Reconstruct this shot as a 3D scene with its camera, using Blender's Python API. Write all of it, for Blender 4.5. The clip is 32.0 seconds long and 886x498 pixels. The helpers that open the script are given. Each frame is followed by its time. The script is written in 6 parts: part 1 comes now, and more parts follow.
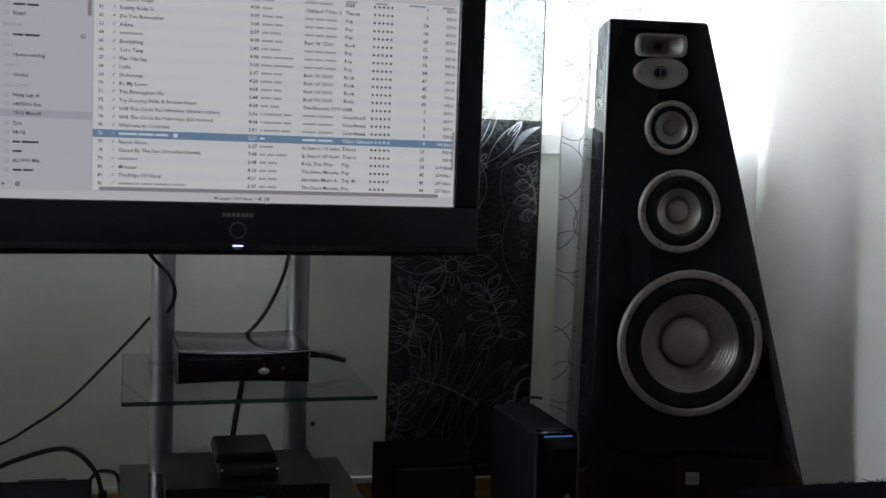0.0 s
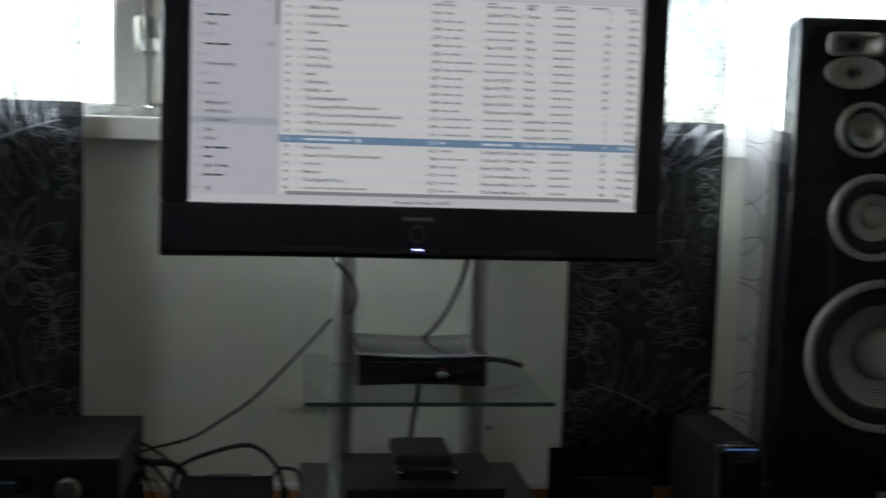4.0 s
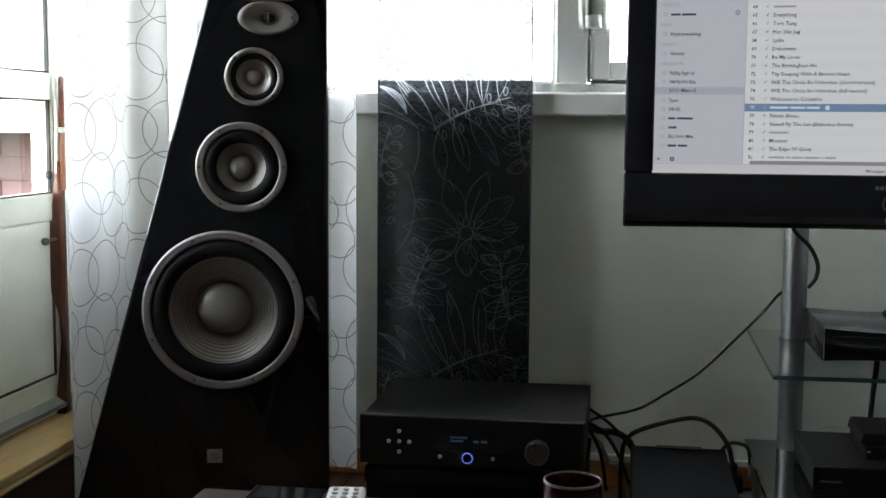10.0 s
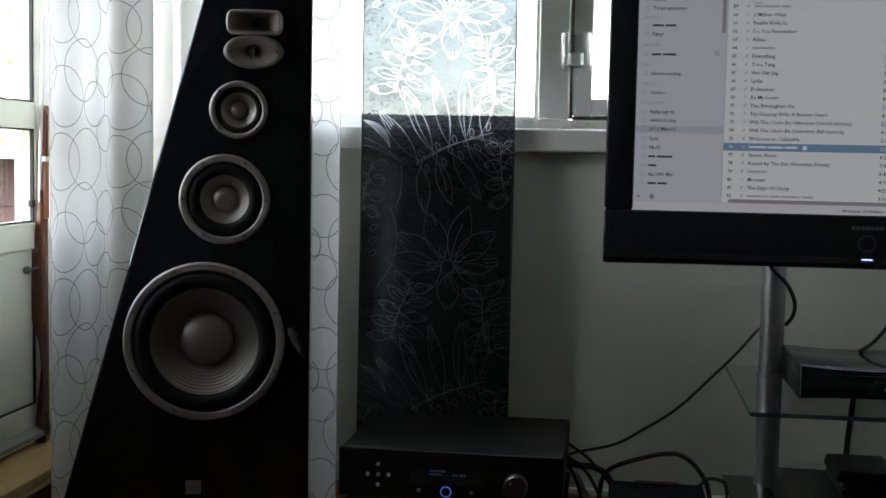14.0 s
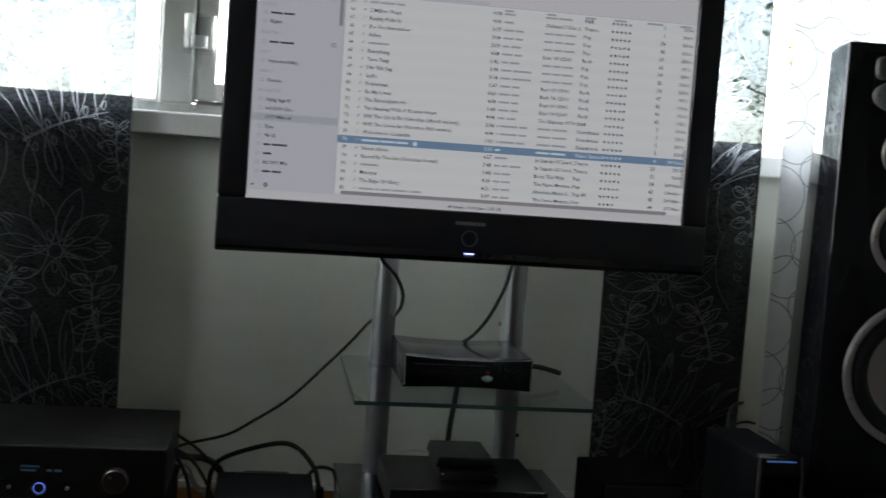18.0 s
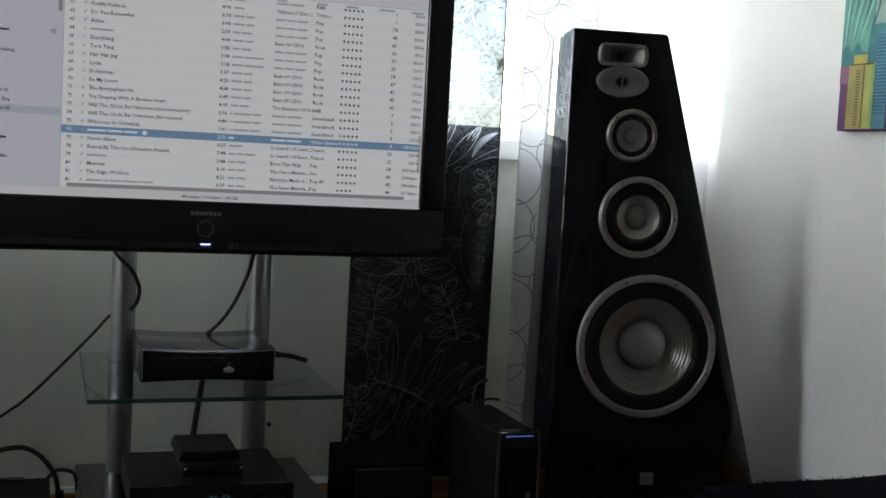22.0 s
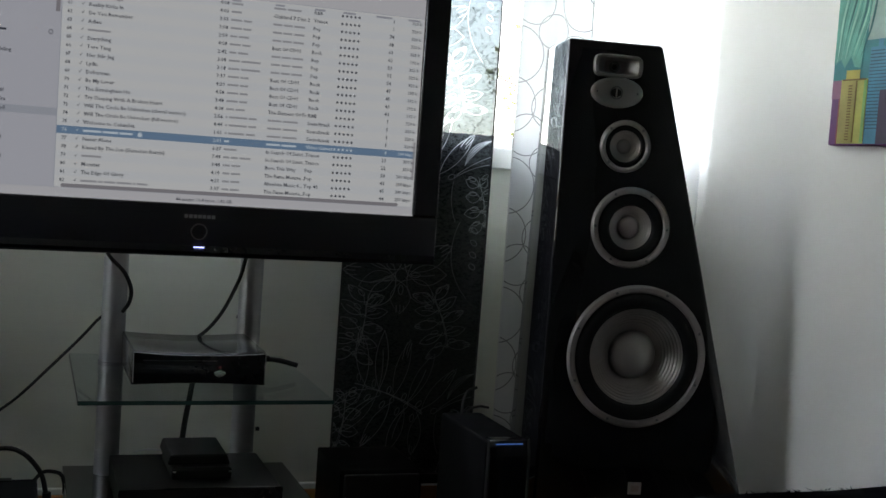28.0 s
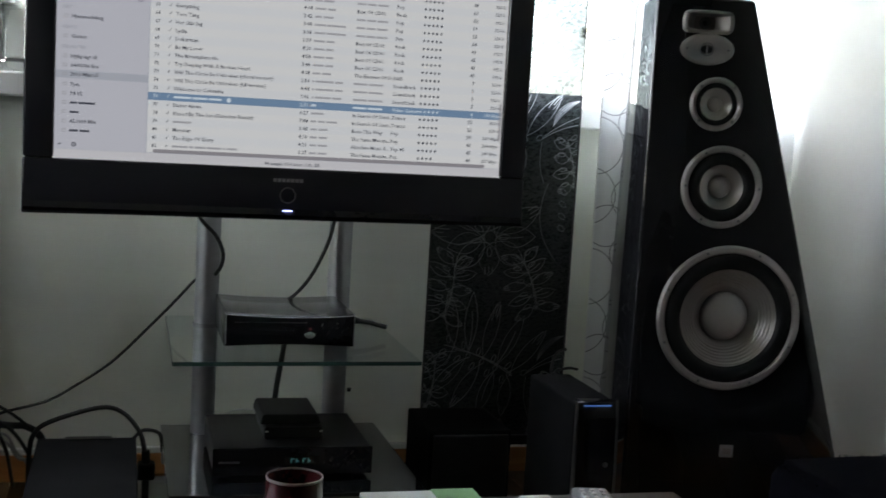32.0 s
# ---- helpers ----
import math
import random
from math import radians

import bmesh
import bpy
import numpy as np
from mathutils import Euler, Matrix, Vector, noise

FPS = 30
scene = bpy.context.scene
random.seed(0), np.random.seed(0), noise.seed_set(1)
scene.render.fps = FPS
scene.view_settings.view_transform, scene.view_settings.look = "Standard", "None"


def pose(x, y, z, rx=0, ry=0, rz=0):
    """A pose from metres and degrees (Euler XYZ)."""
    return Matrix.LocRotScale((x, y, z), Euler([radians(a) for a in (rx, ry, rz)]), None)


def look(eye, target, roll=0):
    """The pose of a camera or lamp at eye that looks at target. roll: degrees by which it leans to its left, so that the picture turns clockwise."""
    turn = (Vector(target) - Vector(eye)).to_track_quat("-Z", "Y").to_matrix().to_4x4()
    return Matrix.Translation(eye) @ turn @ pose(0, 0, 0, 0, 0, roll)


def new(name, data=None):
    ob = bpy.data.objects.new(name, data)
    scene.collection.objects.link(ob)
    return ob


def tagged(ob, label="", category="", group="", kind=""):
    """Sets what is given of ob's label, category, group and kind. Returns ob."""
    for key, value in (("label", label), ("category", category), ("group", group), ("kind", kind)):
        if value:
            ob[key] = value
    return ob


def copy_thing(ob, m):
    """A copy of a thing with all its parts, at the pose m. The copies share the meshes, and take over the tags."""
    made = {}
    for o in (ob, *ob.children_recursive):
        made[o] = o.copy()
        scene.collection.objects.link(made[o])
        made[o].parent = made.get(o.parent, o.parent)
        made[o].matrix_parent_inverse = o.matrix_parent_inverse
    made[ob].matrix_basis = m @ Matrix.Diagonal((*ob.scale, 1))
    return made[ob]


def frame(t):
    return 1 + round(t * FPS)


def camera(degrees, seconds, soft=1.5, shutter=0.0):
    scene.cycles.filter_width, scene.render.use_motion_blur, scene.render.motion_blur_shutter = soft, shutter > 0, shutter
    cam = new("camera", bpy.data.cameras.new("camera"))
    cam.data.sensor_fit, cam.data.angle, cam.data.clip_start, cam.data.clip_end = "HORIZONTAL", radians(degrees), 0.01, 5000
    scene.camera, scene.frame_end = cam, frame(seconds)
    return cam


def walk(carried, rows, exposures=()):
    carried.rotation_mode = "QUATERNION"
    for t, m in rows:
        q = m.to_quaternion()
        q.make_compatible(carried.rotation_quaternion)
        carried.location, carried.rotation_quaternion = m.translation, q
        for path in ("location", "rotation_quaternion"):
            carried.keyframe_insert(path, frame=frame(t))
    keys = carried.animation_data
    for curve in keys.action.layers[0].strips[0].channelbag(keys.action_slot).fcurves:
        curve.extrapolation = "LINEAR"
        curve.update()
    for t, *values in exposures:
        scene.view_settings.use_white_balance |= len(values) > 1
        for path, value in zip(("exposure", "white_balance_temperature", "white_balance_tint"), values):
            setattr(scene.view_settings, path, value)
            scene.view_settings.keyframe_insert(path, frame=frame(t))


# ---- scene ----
cam = camera(41.0, 32.0, shutter=0.4)
PATH = [
    (0.0, -0.154, -0.080, 0.890, -15.16, -4.83, -1.94),
    (0.5, -0.148, -0.085, 0.889, -14.65, -5.08, -1.73),
    (1.0, -0.159, -0.080, 0.888, -14.59, -5.20, -1.64),
    (1.5, -0.152, -0.084, 0.888, -13.82, -5.11, -1.45),
    (2.0, -0.157, -0.084, 0.887, -14.10, -5.06, -1.57),
    (2.5, -0.156, -0.084, 0.887, -14.26, -5.16, -1.84),
    (3.0, -0.165, -0.081, 0.885, -14.57, -4.88, -1.87),
    (3.5, -0.146, -0.090, 0.887, -13.74, -4.99, -1.91),
    (4.0, -0.167, -0.061, 0.895, -6.90, -5.02, -1.77),
    (4.5, -0.334, -0.056, 0.889, 1.71, -4.93, -1.12),
    (6.5, -0.420, -0.076, 0.864, 8.12, -4.68, -1.17),
    (7.0, -0.422, -0.073, 0.864, 8.52, -5.23, -0.66),
    (7.5, -0.421, -0.072, 0.860, 9.25, -6.00, -0.01),
    (8.0, -0.423, -0.074, 0.859, 9.00, -5.97, -0.30),
    (8.5, -0.423, -0.074, 0.858, 8.98, -5.88, -0.45),
    (9.0, -0.424, -0.074, 0.858, 8.99, -5.90, -0.38),
    (9.5, -0.422, -0.074, 0.855, 8.98, -5.83, -0.37),
    (10.0, -0.426, -0.077, 0.858, 8.83, -5.91, -0.40),
    (10.5, -0.426, -0.077, 0.858, 8.93, -5.67, -0.38),
    (11.0, -0.425, -0.084, 0.865, 9.23, -4.16, -0.32),
    (11.5, -0.426, -0.094, 0.867, 8.64, -3.43, -0.77),
    (12.0, -0.421, -0.095, 0.864, 8.47, -3.52, -1.06),
    (12.5, -0.422, -0.095, 0.867, 7.97, -3.79, -1.27),
    (13.0, -0.418, -0.092, 0.864, 7.84, -3.86, -1.16),
    (13.5, -0.420, -0.092, 0.867, 8.01, -4.19, -1.13),
    (15.5, -0.423, -0.089, 0.863, 7.79, -4.75, -1.46),
    (16.0, -0.411, -0.086, 0.858, 6.47, -4.94, -2.04),
    (16.5, -0.408, -0.088, 0.859, 3.31, -4.89, -2.24),
    (17.0, -0.381, -0.073, 0.851, -0.41, -4.24, -2.51),
    (17.5, -0.356, -0.077, 0.864, -4.24, -4.30, -2.58),
    (18.0, -0.336, -0.069, 0.861, -8.32, -4.07, -4.03),
    (18.5, -0.289, -0.088, 0.876, -10.72, -4.35, -2.56),
    (19.0, -0.256, -0.101, 0.883, -12.95, -4.45, -3.59),
    (19.5, -0.246, -0.099, 0.881, -15.37, -4.40, -4.11),
    (20.0, -0.248, -0.088, 0.879, -16.82, -4.57, -3.92),
    (20.5, -0.252, -0.081, 0.877, -18.03, -4.49, -3.39),
    (21.0, -0.253, -0.081, 0.875, -19.18, -4.19, -3.11),
    (21.5, -0.249, -0.083, 0.878, -18.97, -4.14, -2.91),
    (22.0, -0.250, -0.084, 0.876, -18.91, -4.28, -3.05),
    (22.5, -0.257, -0.080, 0.874, -19.16, -4.19, -3.02),
    (23.0, -0.253, -0.084, 0.875, -18.93, -4.22, -2.92),
    (23.5, -0.249, -0.086, 0.876, -18.85, -4.12, -3.02),
    (24.0, -0.255, -0.084, 0.875, -19.24, -4.09, -3.34),
    (24.5, -0.260, -0.081, 0.872, -19.37, -4.02, -3.48),
    (25.0, -0.249, -0.090, 0.875, -19.17, -3.95, -3.47),
    (25.5, -0.254, -0.088, 0.873, -19.40, -3.89, -3.66),
    (27.5, -0.267, -0.084, 0.873, -19.36, -3.91, -4.01),
    (28.0, -0.268, -0.084, 0.873, -19.59, -3.84, -4.05),
    (28.5, -0.258, -0.090, 0.877, -19.09, -3.96, -3.90),
    (29.0, -0.257, -0.090, 0.877, -18.94, -4.15, -3.86),
    (29.5, -0.253, -0.095, 0.878, -18.96, -4.16, -3.69),
    (30.0, -0.248, -0.096, 0.879, -18.46, -4.59, -3.77),
    (30.5, -0.251, -0.094, 0.878, -18.70, -4.74, -3.90),
    (31.0, -0.248, -0.093, 0.879, -17.63, -5.16, -3.72),
    (31.5, -0.254, -0.088, 0.875, -17.22, -5.17, -3.48),
    (32.0, -0.247, -0.089, 0.873, -14.93, -5.95, -3.24),
]
EXPOSURE = [(t, e, 6850, 13) for t, e in ((0.0, 4.71), (4.0, 4.80), (6.5, 4.25), (7.5, 4.3), (8.2, 4.62), (9.5, 4.85), (10.4, 5.0), (11.0, 4.97), (11.6, 4.45), (12.0, 4.27), (13.0, 4.06), (16.0, 4.40), (17.0, 4.47), (18.5, 4.63), (20.0, 4.55), (21.0, 4.6), (23.0, 4.57), (24.0, 4.55), (25.0, 4.46), (28.0, 4.37), (30.0, 4.4), (31.0, 4.62), (32.0, 4.92))]
GLOW = 2 ** -4.55      # lamps and screens against the exposure
walk(cam, [(t, pose(x, y, z, 90 + pitch, roll, yaw)) for t, x, y, z, yaw, pitch, roll in PATH], EXPOSURE)

# ---- daylight ----
world = bpy.data.worlds.new("daylight")
scene.world = world
world.use_nodes = True
wn = world.node_tree.nodes
sky = wn.new("ShaderNodeTexSky")
sky.sky_type, sky.sun_disc = "NISHITA", False
sky.sun_elevation, sky.sun_rotation = radians(45), radians(155)
sky.air_density, sky.dust_density = 1.0, 1.0
wn["Background"].inputs["Strength"].default_value = 0.15
pale = wn.new("ShaderNodeHueSaturation")      # thin bright cloud takes most of the blue out of the sky
pale.inputs["Saturation"].default_value = 0.4
world.node_tree.links.new(sky.outputs[0], pale.inputs["Color"])
place, split, rise, veil = wn.new("ShaderNodeTexCoord"), wn.new("ShaderNodeSeparateXYZ"), wn.new("ShaderNodeMapRange"), wn.new("ShaderNodeVectorMath")
rise.inputs["To Min"].default_value, rise.inputs["To Max"].default_value = 0.9, 1.3      # a clouded sky is brighter overhead
veil.operation = "SCALE"
world.node_tree.links.new(place.outputs["Generated"], split.inputs[0])
world.node_tree.links.new(split.outputs["Z"], rise.inputs["Value"])
world.node_tree.links.new(pale.outputs[0], veil.inputs[0])
world.node_tree.links.new(rise.outputs[0], veil.inputs["Scale"])
world.node_tree.links.new(veil.outputs[0], wn["Background"].inputs["Color"])
sun = new("sun", bpy.data.lights.new("sun", "SUN"))
sun.data.energy, sun.data.angle, sun.data.color = 0.5, radians(12), (1.0, 0.96, 0.9)
sun.matrix_world = look((0, 0, 5), (-0.35, 0.75, 4.2))

# ---- plan ----
FLOOR, CEILING = 0.0, 2.42
BACK, FRONT, LEFT, RIGHT = 2.74, -3.2, -1.80, 1.42      # inner faces of the walls
SILL_TOP, SILL_UNDER, SILL_FRONT = 0.938, 0.884, 2.70
WIN_L, WIN_R, WIN_B, WIN_T = -1.50, 1.40, 0.95, 2.12
TV_Y = 2.28


# ---- materials ----
def shader(name):
    m = bpy.data.materials.new(name)
    m.use_nodes = True
    return m, m.node_tree.nodes, m.node_tree.links, m.node_tree.nodes["Principled BSDF"]


def surface(name, color, rough=0.5, metal=0.0, vary=0.12, scale=6.0, grain=0.0, grain_scale=150.0, stretch=(1, 1, 1), coat=0.0, spec=0.5, fine=0.5):
    """A paint, plastic, metal or cloth with stains at two scales, uneven gloss and a fine relief."""
    m, n, l, b = shader(name)
    co = n.new("ShaderNodeTexCoord")
    mp = n.new("ShaderNodeMapping")
    mp.inputs["Scale"].default_value = stretch
    l.new(co.outputs["Object"], mp.inputs["Vector"])
    big, small = n.new("ShaderNodeTexNoise"), n.new("ShaderNodeTexNoise")
    big.inputs["Scale"].default_value, big.inputs["Detail"].default_value = scale, 4
    small.inputs["Scale"].default_value, small.inputs["Detail"].default_value = grain_scale, 3
    for t in (big, small):
        l.new(mp.outputs[0], t.inputs["Vector"])
    mixed = n.new("ShaderNodeMix")
    mixed.data_type = "FLOAT"
    mixed.inputs[0].default_value = fine * 0.5
    l.new(big.outputs["Fac"], mixed.inputs[2])
    l.new(small.outputs["Fac"], mixed.inputs[3])
    ramp = n.new("ShaderNodeValToRGB")
    lo, hi = [c * (1 - vary) for c in color], [min(1, c * (1 + vary)) for c in color]
    ramp.color_ramp.elements[0].color, ramp.color_ramp.elements[1].color = (*lo, 1), (*hi, 1)
    ramp.color_ramp.elements[0].position, ramp.color_ramp.elements[1].position = 0.3, 0.7
    l.new(mixed.outputs[0], ramp.inputs[0])
    l.new(ramp.outputs[0], b.inputs["Base Color"])
    rr = n.new("ShaderNodeMapRange")
    rr.inputs["To Min"].default_value, rr.inputs["To Max"].default_value = max(0.02, rough * 0.82), min(1, rough * 1.18)
    l.new(big.outputs["Fac"], rr.inputs["Value"])
    l.new(rr.outputs[0], b.inputs["Roughness"])
    b.inputs["Metallic"].default_value = metal
    b.inputs["Coat Weight"].default_value = coat
    b.inputs["Coat Roughness"].default_value = 0.04
    b.inputs["Specular IOR Level"].default_value = spec
    if grain:
        bump = n.new("ShaderNodeBump")
        bump.inputs["Strength"].default_value, bump.inputs["Distance"].default_value = grain, 0.002
        l.new(small.outputs["Fac"], bump.inputs["Height"])
        l.new(bump.outputs[0], b.inputs["Normal"])
    return m


def glowing(name, color, strength):
    m, n, l, b = shader(name)
    b.inputs["Base Color"].default_value = (0.02, 0.02, 0.02, 1)
    b.inputs["Emission Color"].default_value, b.inputs["Emission Strength"].default_value = (*color, 1), strength * GLOW
    b.inputs["Roughness"].default_value = 0.35
    return m


def wood(name, dark, light, along=(1, 14, 14), rough=0.4, scale=3.0):
    m, n, l, b = shader(name)
    co, mp, tx = n.new("ShaderNodeTexCoord"), n.new("ShaderNodeMapping"), n.new("ShaderNodeTexNoise")
    mp.inputs["Scale"].default_value = along
    tx.inputs["Scale"].default_value, tx.inputs["Detail"].default_value, tx.inputs["Distortion"].default_value = scale, 6, 0.6
    ramp, inf = n.new("ShaderNodeValToRGB"), n.new("ShaderNodeObjectInfo")
    ramp.color_ramp.elements[0].color, ramp.color_ramp.elements[1].color = (*dark, 1), (*light, 1)
    ramp.color_ramp.elements[0].position, ramp.color_ramp.elements[1].position = 0.32, 0.68
    shift = n.new("ShaderNodeVectorMath")
    l.new(co.outputs["Object"], shift.inputs[0])
    comb = n.new("ShaderNodeCombineXYZ")
    mul = n.new("ShaderNodeMath")
    mul.operation, mul.inputs[1].default_value = "MULTIPLY", 9.0
    l.new(inf.outputs["Random"], mul.inputs[0])
    l.new(mul.outputs[0], comb.inputs[0])
    l.new(comb.outputs[0], shift.inputs[1])
    l.new(shift.outputs[0], mp.inputs["Vector"])
    l.new(mp.outputs[0], tx.inputs["Vector"])
    l.new(tx.outputs["Fac"], ramp.inputs[0])
    l.new(ramp.outputs[0], b.inputs["Base Color"])
    b.inputs["Roughness"].default_value = rough
    bump = n.new("ShaderNodeBump")
    bump.inputs["Strength"].default_value, bump.inputs["Distance"].default_value = 0.15, 0.001
    l.new(tx.outputs["Fac"], bump.inputs["Height"])
    l.new(bump.outputs[0], b.inputs["Normal"])
    return m


def clear(name, tint, gloss=0.08, rough=0.02):
    """Thin clear glass: lets light straight through, with a faint mirror."""
    m, n, l, b = shader(name)
    out = n["Material Output"]
    tr, gl, mx, lw = n.new("ShaderNodeBsdfTransparent"), n.new("ShaderNodeBsdfGlossy"), n.new("ShaderNodeMixShader"), n.new("ShaderNodeLayerWeight")
    tr.inputs[0].default_value = (*tint, 1)
    gl.inputs["Roughness"].default_value = rough
    lw.inputs[0].default_value = 0.5
    pw, rg = n.new("ShaderNodeMath"), n.new("ShaderNodeMapRange")
    pw.operation, pw.inputs[1].default_value = "POWER", 5.0
    rg.inputs["To Min"].default_value, rg.inputs["To Max"].default_value = gloss * 0.5, 0.5
    l.new(lw.outputs["Facing"], pw.inputs[0])
    l.new(pw.outputs[0], rg.inputs["Value"])
    l.new(rg.outputs[0], mx.inputs[0])
    l.new(tr.outputs[0], mx.inputs[1])
    l.new(gl.outputs[0], mx.inputs[2])
    l.new(mx.outputs[0], out.inputs["Surface"])
    return m


def cloth(name, color, through_color, passing, holes=0.0, rough=0.9, weave=900.0, coarse=0.0):
    """Thin cloth that also passes light: part scattered, part straight through the weave."""
    m, n, l, b = shader(name)
    out = n["Material Output"]
    b.inputs["Roughness"].default_value = rough
    b.inputs["Specular IOR Level"].default_value = 0.15
    co, tx = n.new("ShaderNodeTexCoord"), n.new("ShaderNodeTexNoise")
    tx.inputs["Scale"].default_value, tx.inputs["Detail"].default_value = weave, 2
    l.new(co.outputs["Object"], tx.inputs["Vector"])
    ramp = n.new("ShaderNodeValToRGB")
    ramp.color_ramp.elements[0].color = (*[c * 0.85 for c in color], 1)
    ramp.color_ramp.elements[1].color = (*color, 1)
    l.new(tx.outputs["Fac"], ramp.inputs[0])
    l.new(ramp.outputs[0], b.inputs["Base Color"])
    tl, mx = n.new("ShaderNodeBsdfTranslucent"), n.new("ShaderNodeMixShader")
    tl.inputs[0].default_value = (*through_color, 1)
    mx.inputs[0].default_value = passing
    l.new(b.outputs[0], mx.inputs[1])
    l.new(tl.outputs[0], mx.inputs[2])
    last = mx
    if holes:
        tr, m2 = n.new("ShaderNodeBsdfTransparent"), n.new("ShaderNodeMixShader")
        m2.inputs[0].default_value = holes
        if coarse:
            t2, rg = n.new("ShaderNodeTexNoise"), n.new("ShaderNodeMapRange")
            t2.inputs["Scale"].default_value, t2.inputs["Detail"].default_value, t2.inputs["Roughness"].default_value = coarse, 5, 0.75
            mp = n.new("ShaderNodeMapping")
            mp.inputs["Scale"].default_value = (1, 1, 1.8)
            l.new(co.outputs["Object"], mp.inputs["Vector"])
            l.new(mp.outputs[0], t2.inputs["Vector"])
            rg.inputs["From Min"].default_value, rg.inputs["From Max"].default_value = 0.35, 0.65
            rg.inputs["To Min"].default_value, rg.inputs["To Max"].default_value = holes * 0.1, holes * 1.9
            l.new(t2.outputs["Fac"], rg.inputs["Value"])
            l.new(rg.outputs[0], m2.inputs[0])
        l.new(mx.outputs[0], m2.inputs[1])
        l.new(tr.outputs[0], m2.inputs[2])
        last = m2
    l.new(last.outputs[0], out.inputs["Surface"])
    return m


def panel_weave(name):
    """Black open weave: daylight comes through its pores, more along crinkled threads, and most where the leaf drawing thins the cloth."""
    m = cloth(name, (0.008, 0.008, 0.0085), (0.03, 0.033, 0.037), 0.25, 0.05, weave=500)
    m.node_tree.nodes["Principled BSDF"].inputs["Specular IOR Level"].default_value = 0.04
    n, l = m.node_tree.nodes, m.node_tree.links
    tr = [a for a in n if a.type == "BSDF_TRANSPARENT"][0]
    tr.inputs[0].default_value = (0.85, 0.95, 1.0, 1)
    last = n["Material Output"].inputs["Surface"].links[0].from_node
    co, mp = n.new("ShaderNodeTexCoord"), n.new("ShaderNodeMapping")
    mp.inputs["Scale"].default_value = (1, 1, 1.9)
    l.new(co.outputs["Object"], mp.inputs["Vector"])
    fine, big, wander = n.new("ShaderNodeTexNoise"), n.new("ShaderNodeTexNoise"), n.new("ShaderNodeTexNoise")
    for tx, sc, det in ((fine, 105, 3), (big, 9, 3), (wander, 60, 2)):
        tx.inputs["Scale"].default_value, tx.inputs["Detail"].default_value = sc, det
    for tx in (fine, wander):
        l.new(mp.outputs[0], tx.inputs["Vector"])
    l.new(co.outputs["Object"], big.inputs["Vector"])
    fr, br = n.new("ShaderNodeMapRange"), n.new("ShaderNodeMapRange")
    for rg, src, lo, hi, a, b in ((fr, fine, 0.33, 0.62, 0.037, 0.067), (br, big, 0.35, 0.65, 0.8, 1.2)):
        rg.inputs["From Min"].default_value, rg.inputs["From Max"].default_value = lo, hi
        rg.inputs["To Min"].default_value, rg.inputs["To Max"].default_value = a, b
        l.new(src.outputs["Fac"], rg.inputs["Value"])
    crinkle, thread = n.new("ShaderNodeMath"), n.new("ShaderNodeMapRange")
    crinkle.operation, crinkle.inputs[1].default_value = "PINGPONG", 0.045
    l.new(wander.outputs["Fac"], crinkle.inputs[0])
    thread.inputs["From Min"].default_value, thread.inputs["From Max"].default_value = 0.030, 0.045
    thread.inputs["To Min"].default_value, thread.inputs["To Max"].default_value = 0.0, 0.026
    l.new(crinkle.outputs[0], thread.inputs["Value"])
    mul, add, drawn, total = [n.new("ShaderNodeMath") for k in range(4)]
    mul.operation, add.operation, total.operation = "MULTIPLY", "ADD", "ADD"
    l.new(fr.outputs[0], mul.inputs[0])
    l.new(br.outputs[0], mul.inputs[1])
    l.new(mul.outputs[0], add.inputs[0])
    l.new(thread.outputs[0], add.inputs[1])
    at = n.new("ShaderNodeAttribute")
    at.attribute_name = "leaf_print"
    drawn.operation, drawn.inputs[1].default_value = "MULTIPLY", 0.09
    l.new(at.outputs["Fac"], drawn.inputs[0])
    l.new(add.outputs[0], total.inputs[0])
    l.new(drawn.outputs[0], total.inputs[1])
    l.new(total.outputs[0], last.inputs[0])
    body = n["Principled BSDF"]
    before = body.inputs["Base Color"].links[0].from_socket
    ink, part_ = n.new("ShaderNodeMix"), n.new("ShaderNodeMath")
    ink.data_type = "RGBA"
    part_.operation, part_.inputs[1].default_value = "MULTIPLY", 0.8
    l.new(at.outputs["Fac"], part_.inputs[0])
    l.new(part_.outputs[0], ink.inputs["Factor"])
    l.new(before, ink.inputs["A"])
    ink.inputs["B"].default_value = (0.028, 0.028, 0.029, 1)
    l.new(ink.outputs["Result"], body.inputs["Base Color"])
    glow, blend = n.new("ShaderNodeMix"), n.new("ShaderNodeMapRange")      # the thinned threads scatter daylight
    glow.data_type = "RGBA"
    lit = [a for a in n if a.type == "BSDF_TRANSLUCENT"][0]
    glow.inputs["A"].default_value, glow.inputs["B"].default_value = (0.03, 0.033, 0.037, 1), (0.36, 0.37, 0.38, 1)
    blend.inputs["To Min"].default_value, blend.inputs["To Max"].default_value = 0.25, 0.8
    l.new(at.outputs["Fac"], glow.inputs["Factor"])
    l.new(glow.outputs["Result"], lit.inputs[0])
    l.new(at.outputs["Fac"], blend.inputs["Value"])
    l.new(blend.outputs[0], lit.outputs[0].links[0].to_node.inputs[0])
    return m


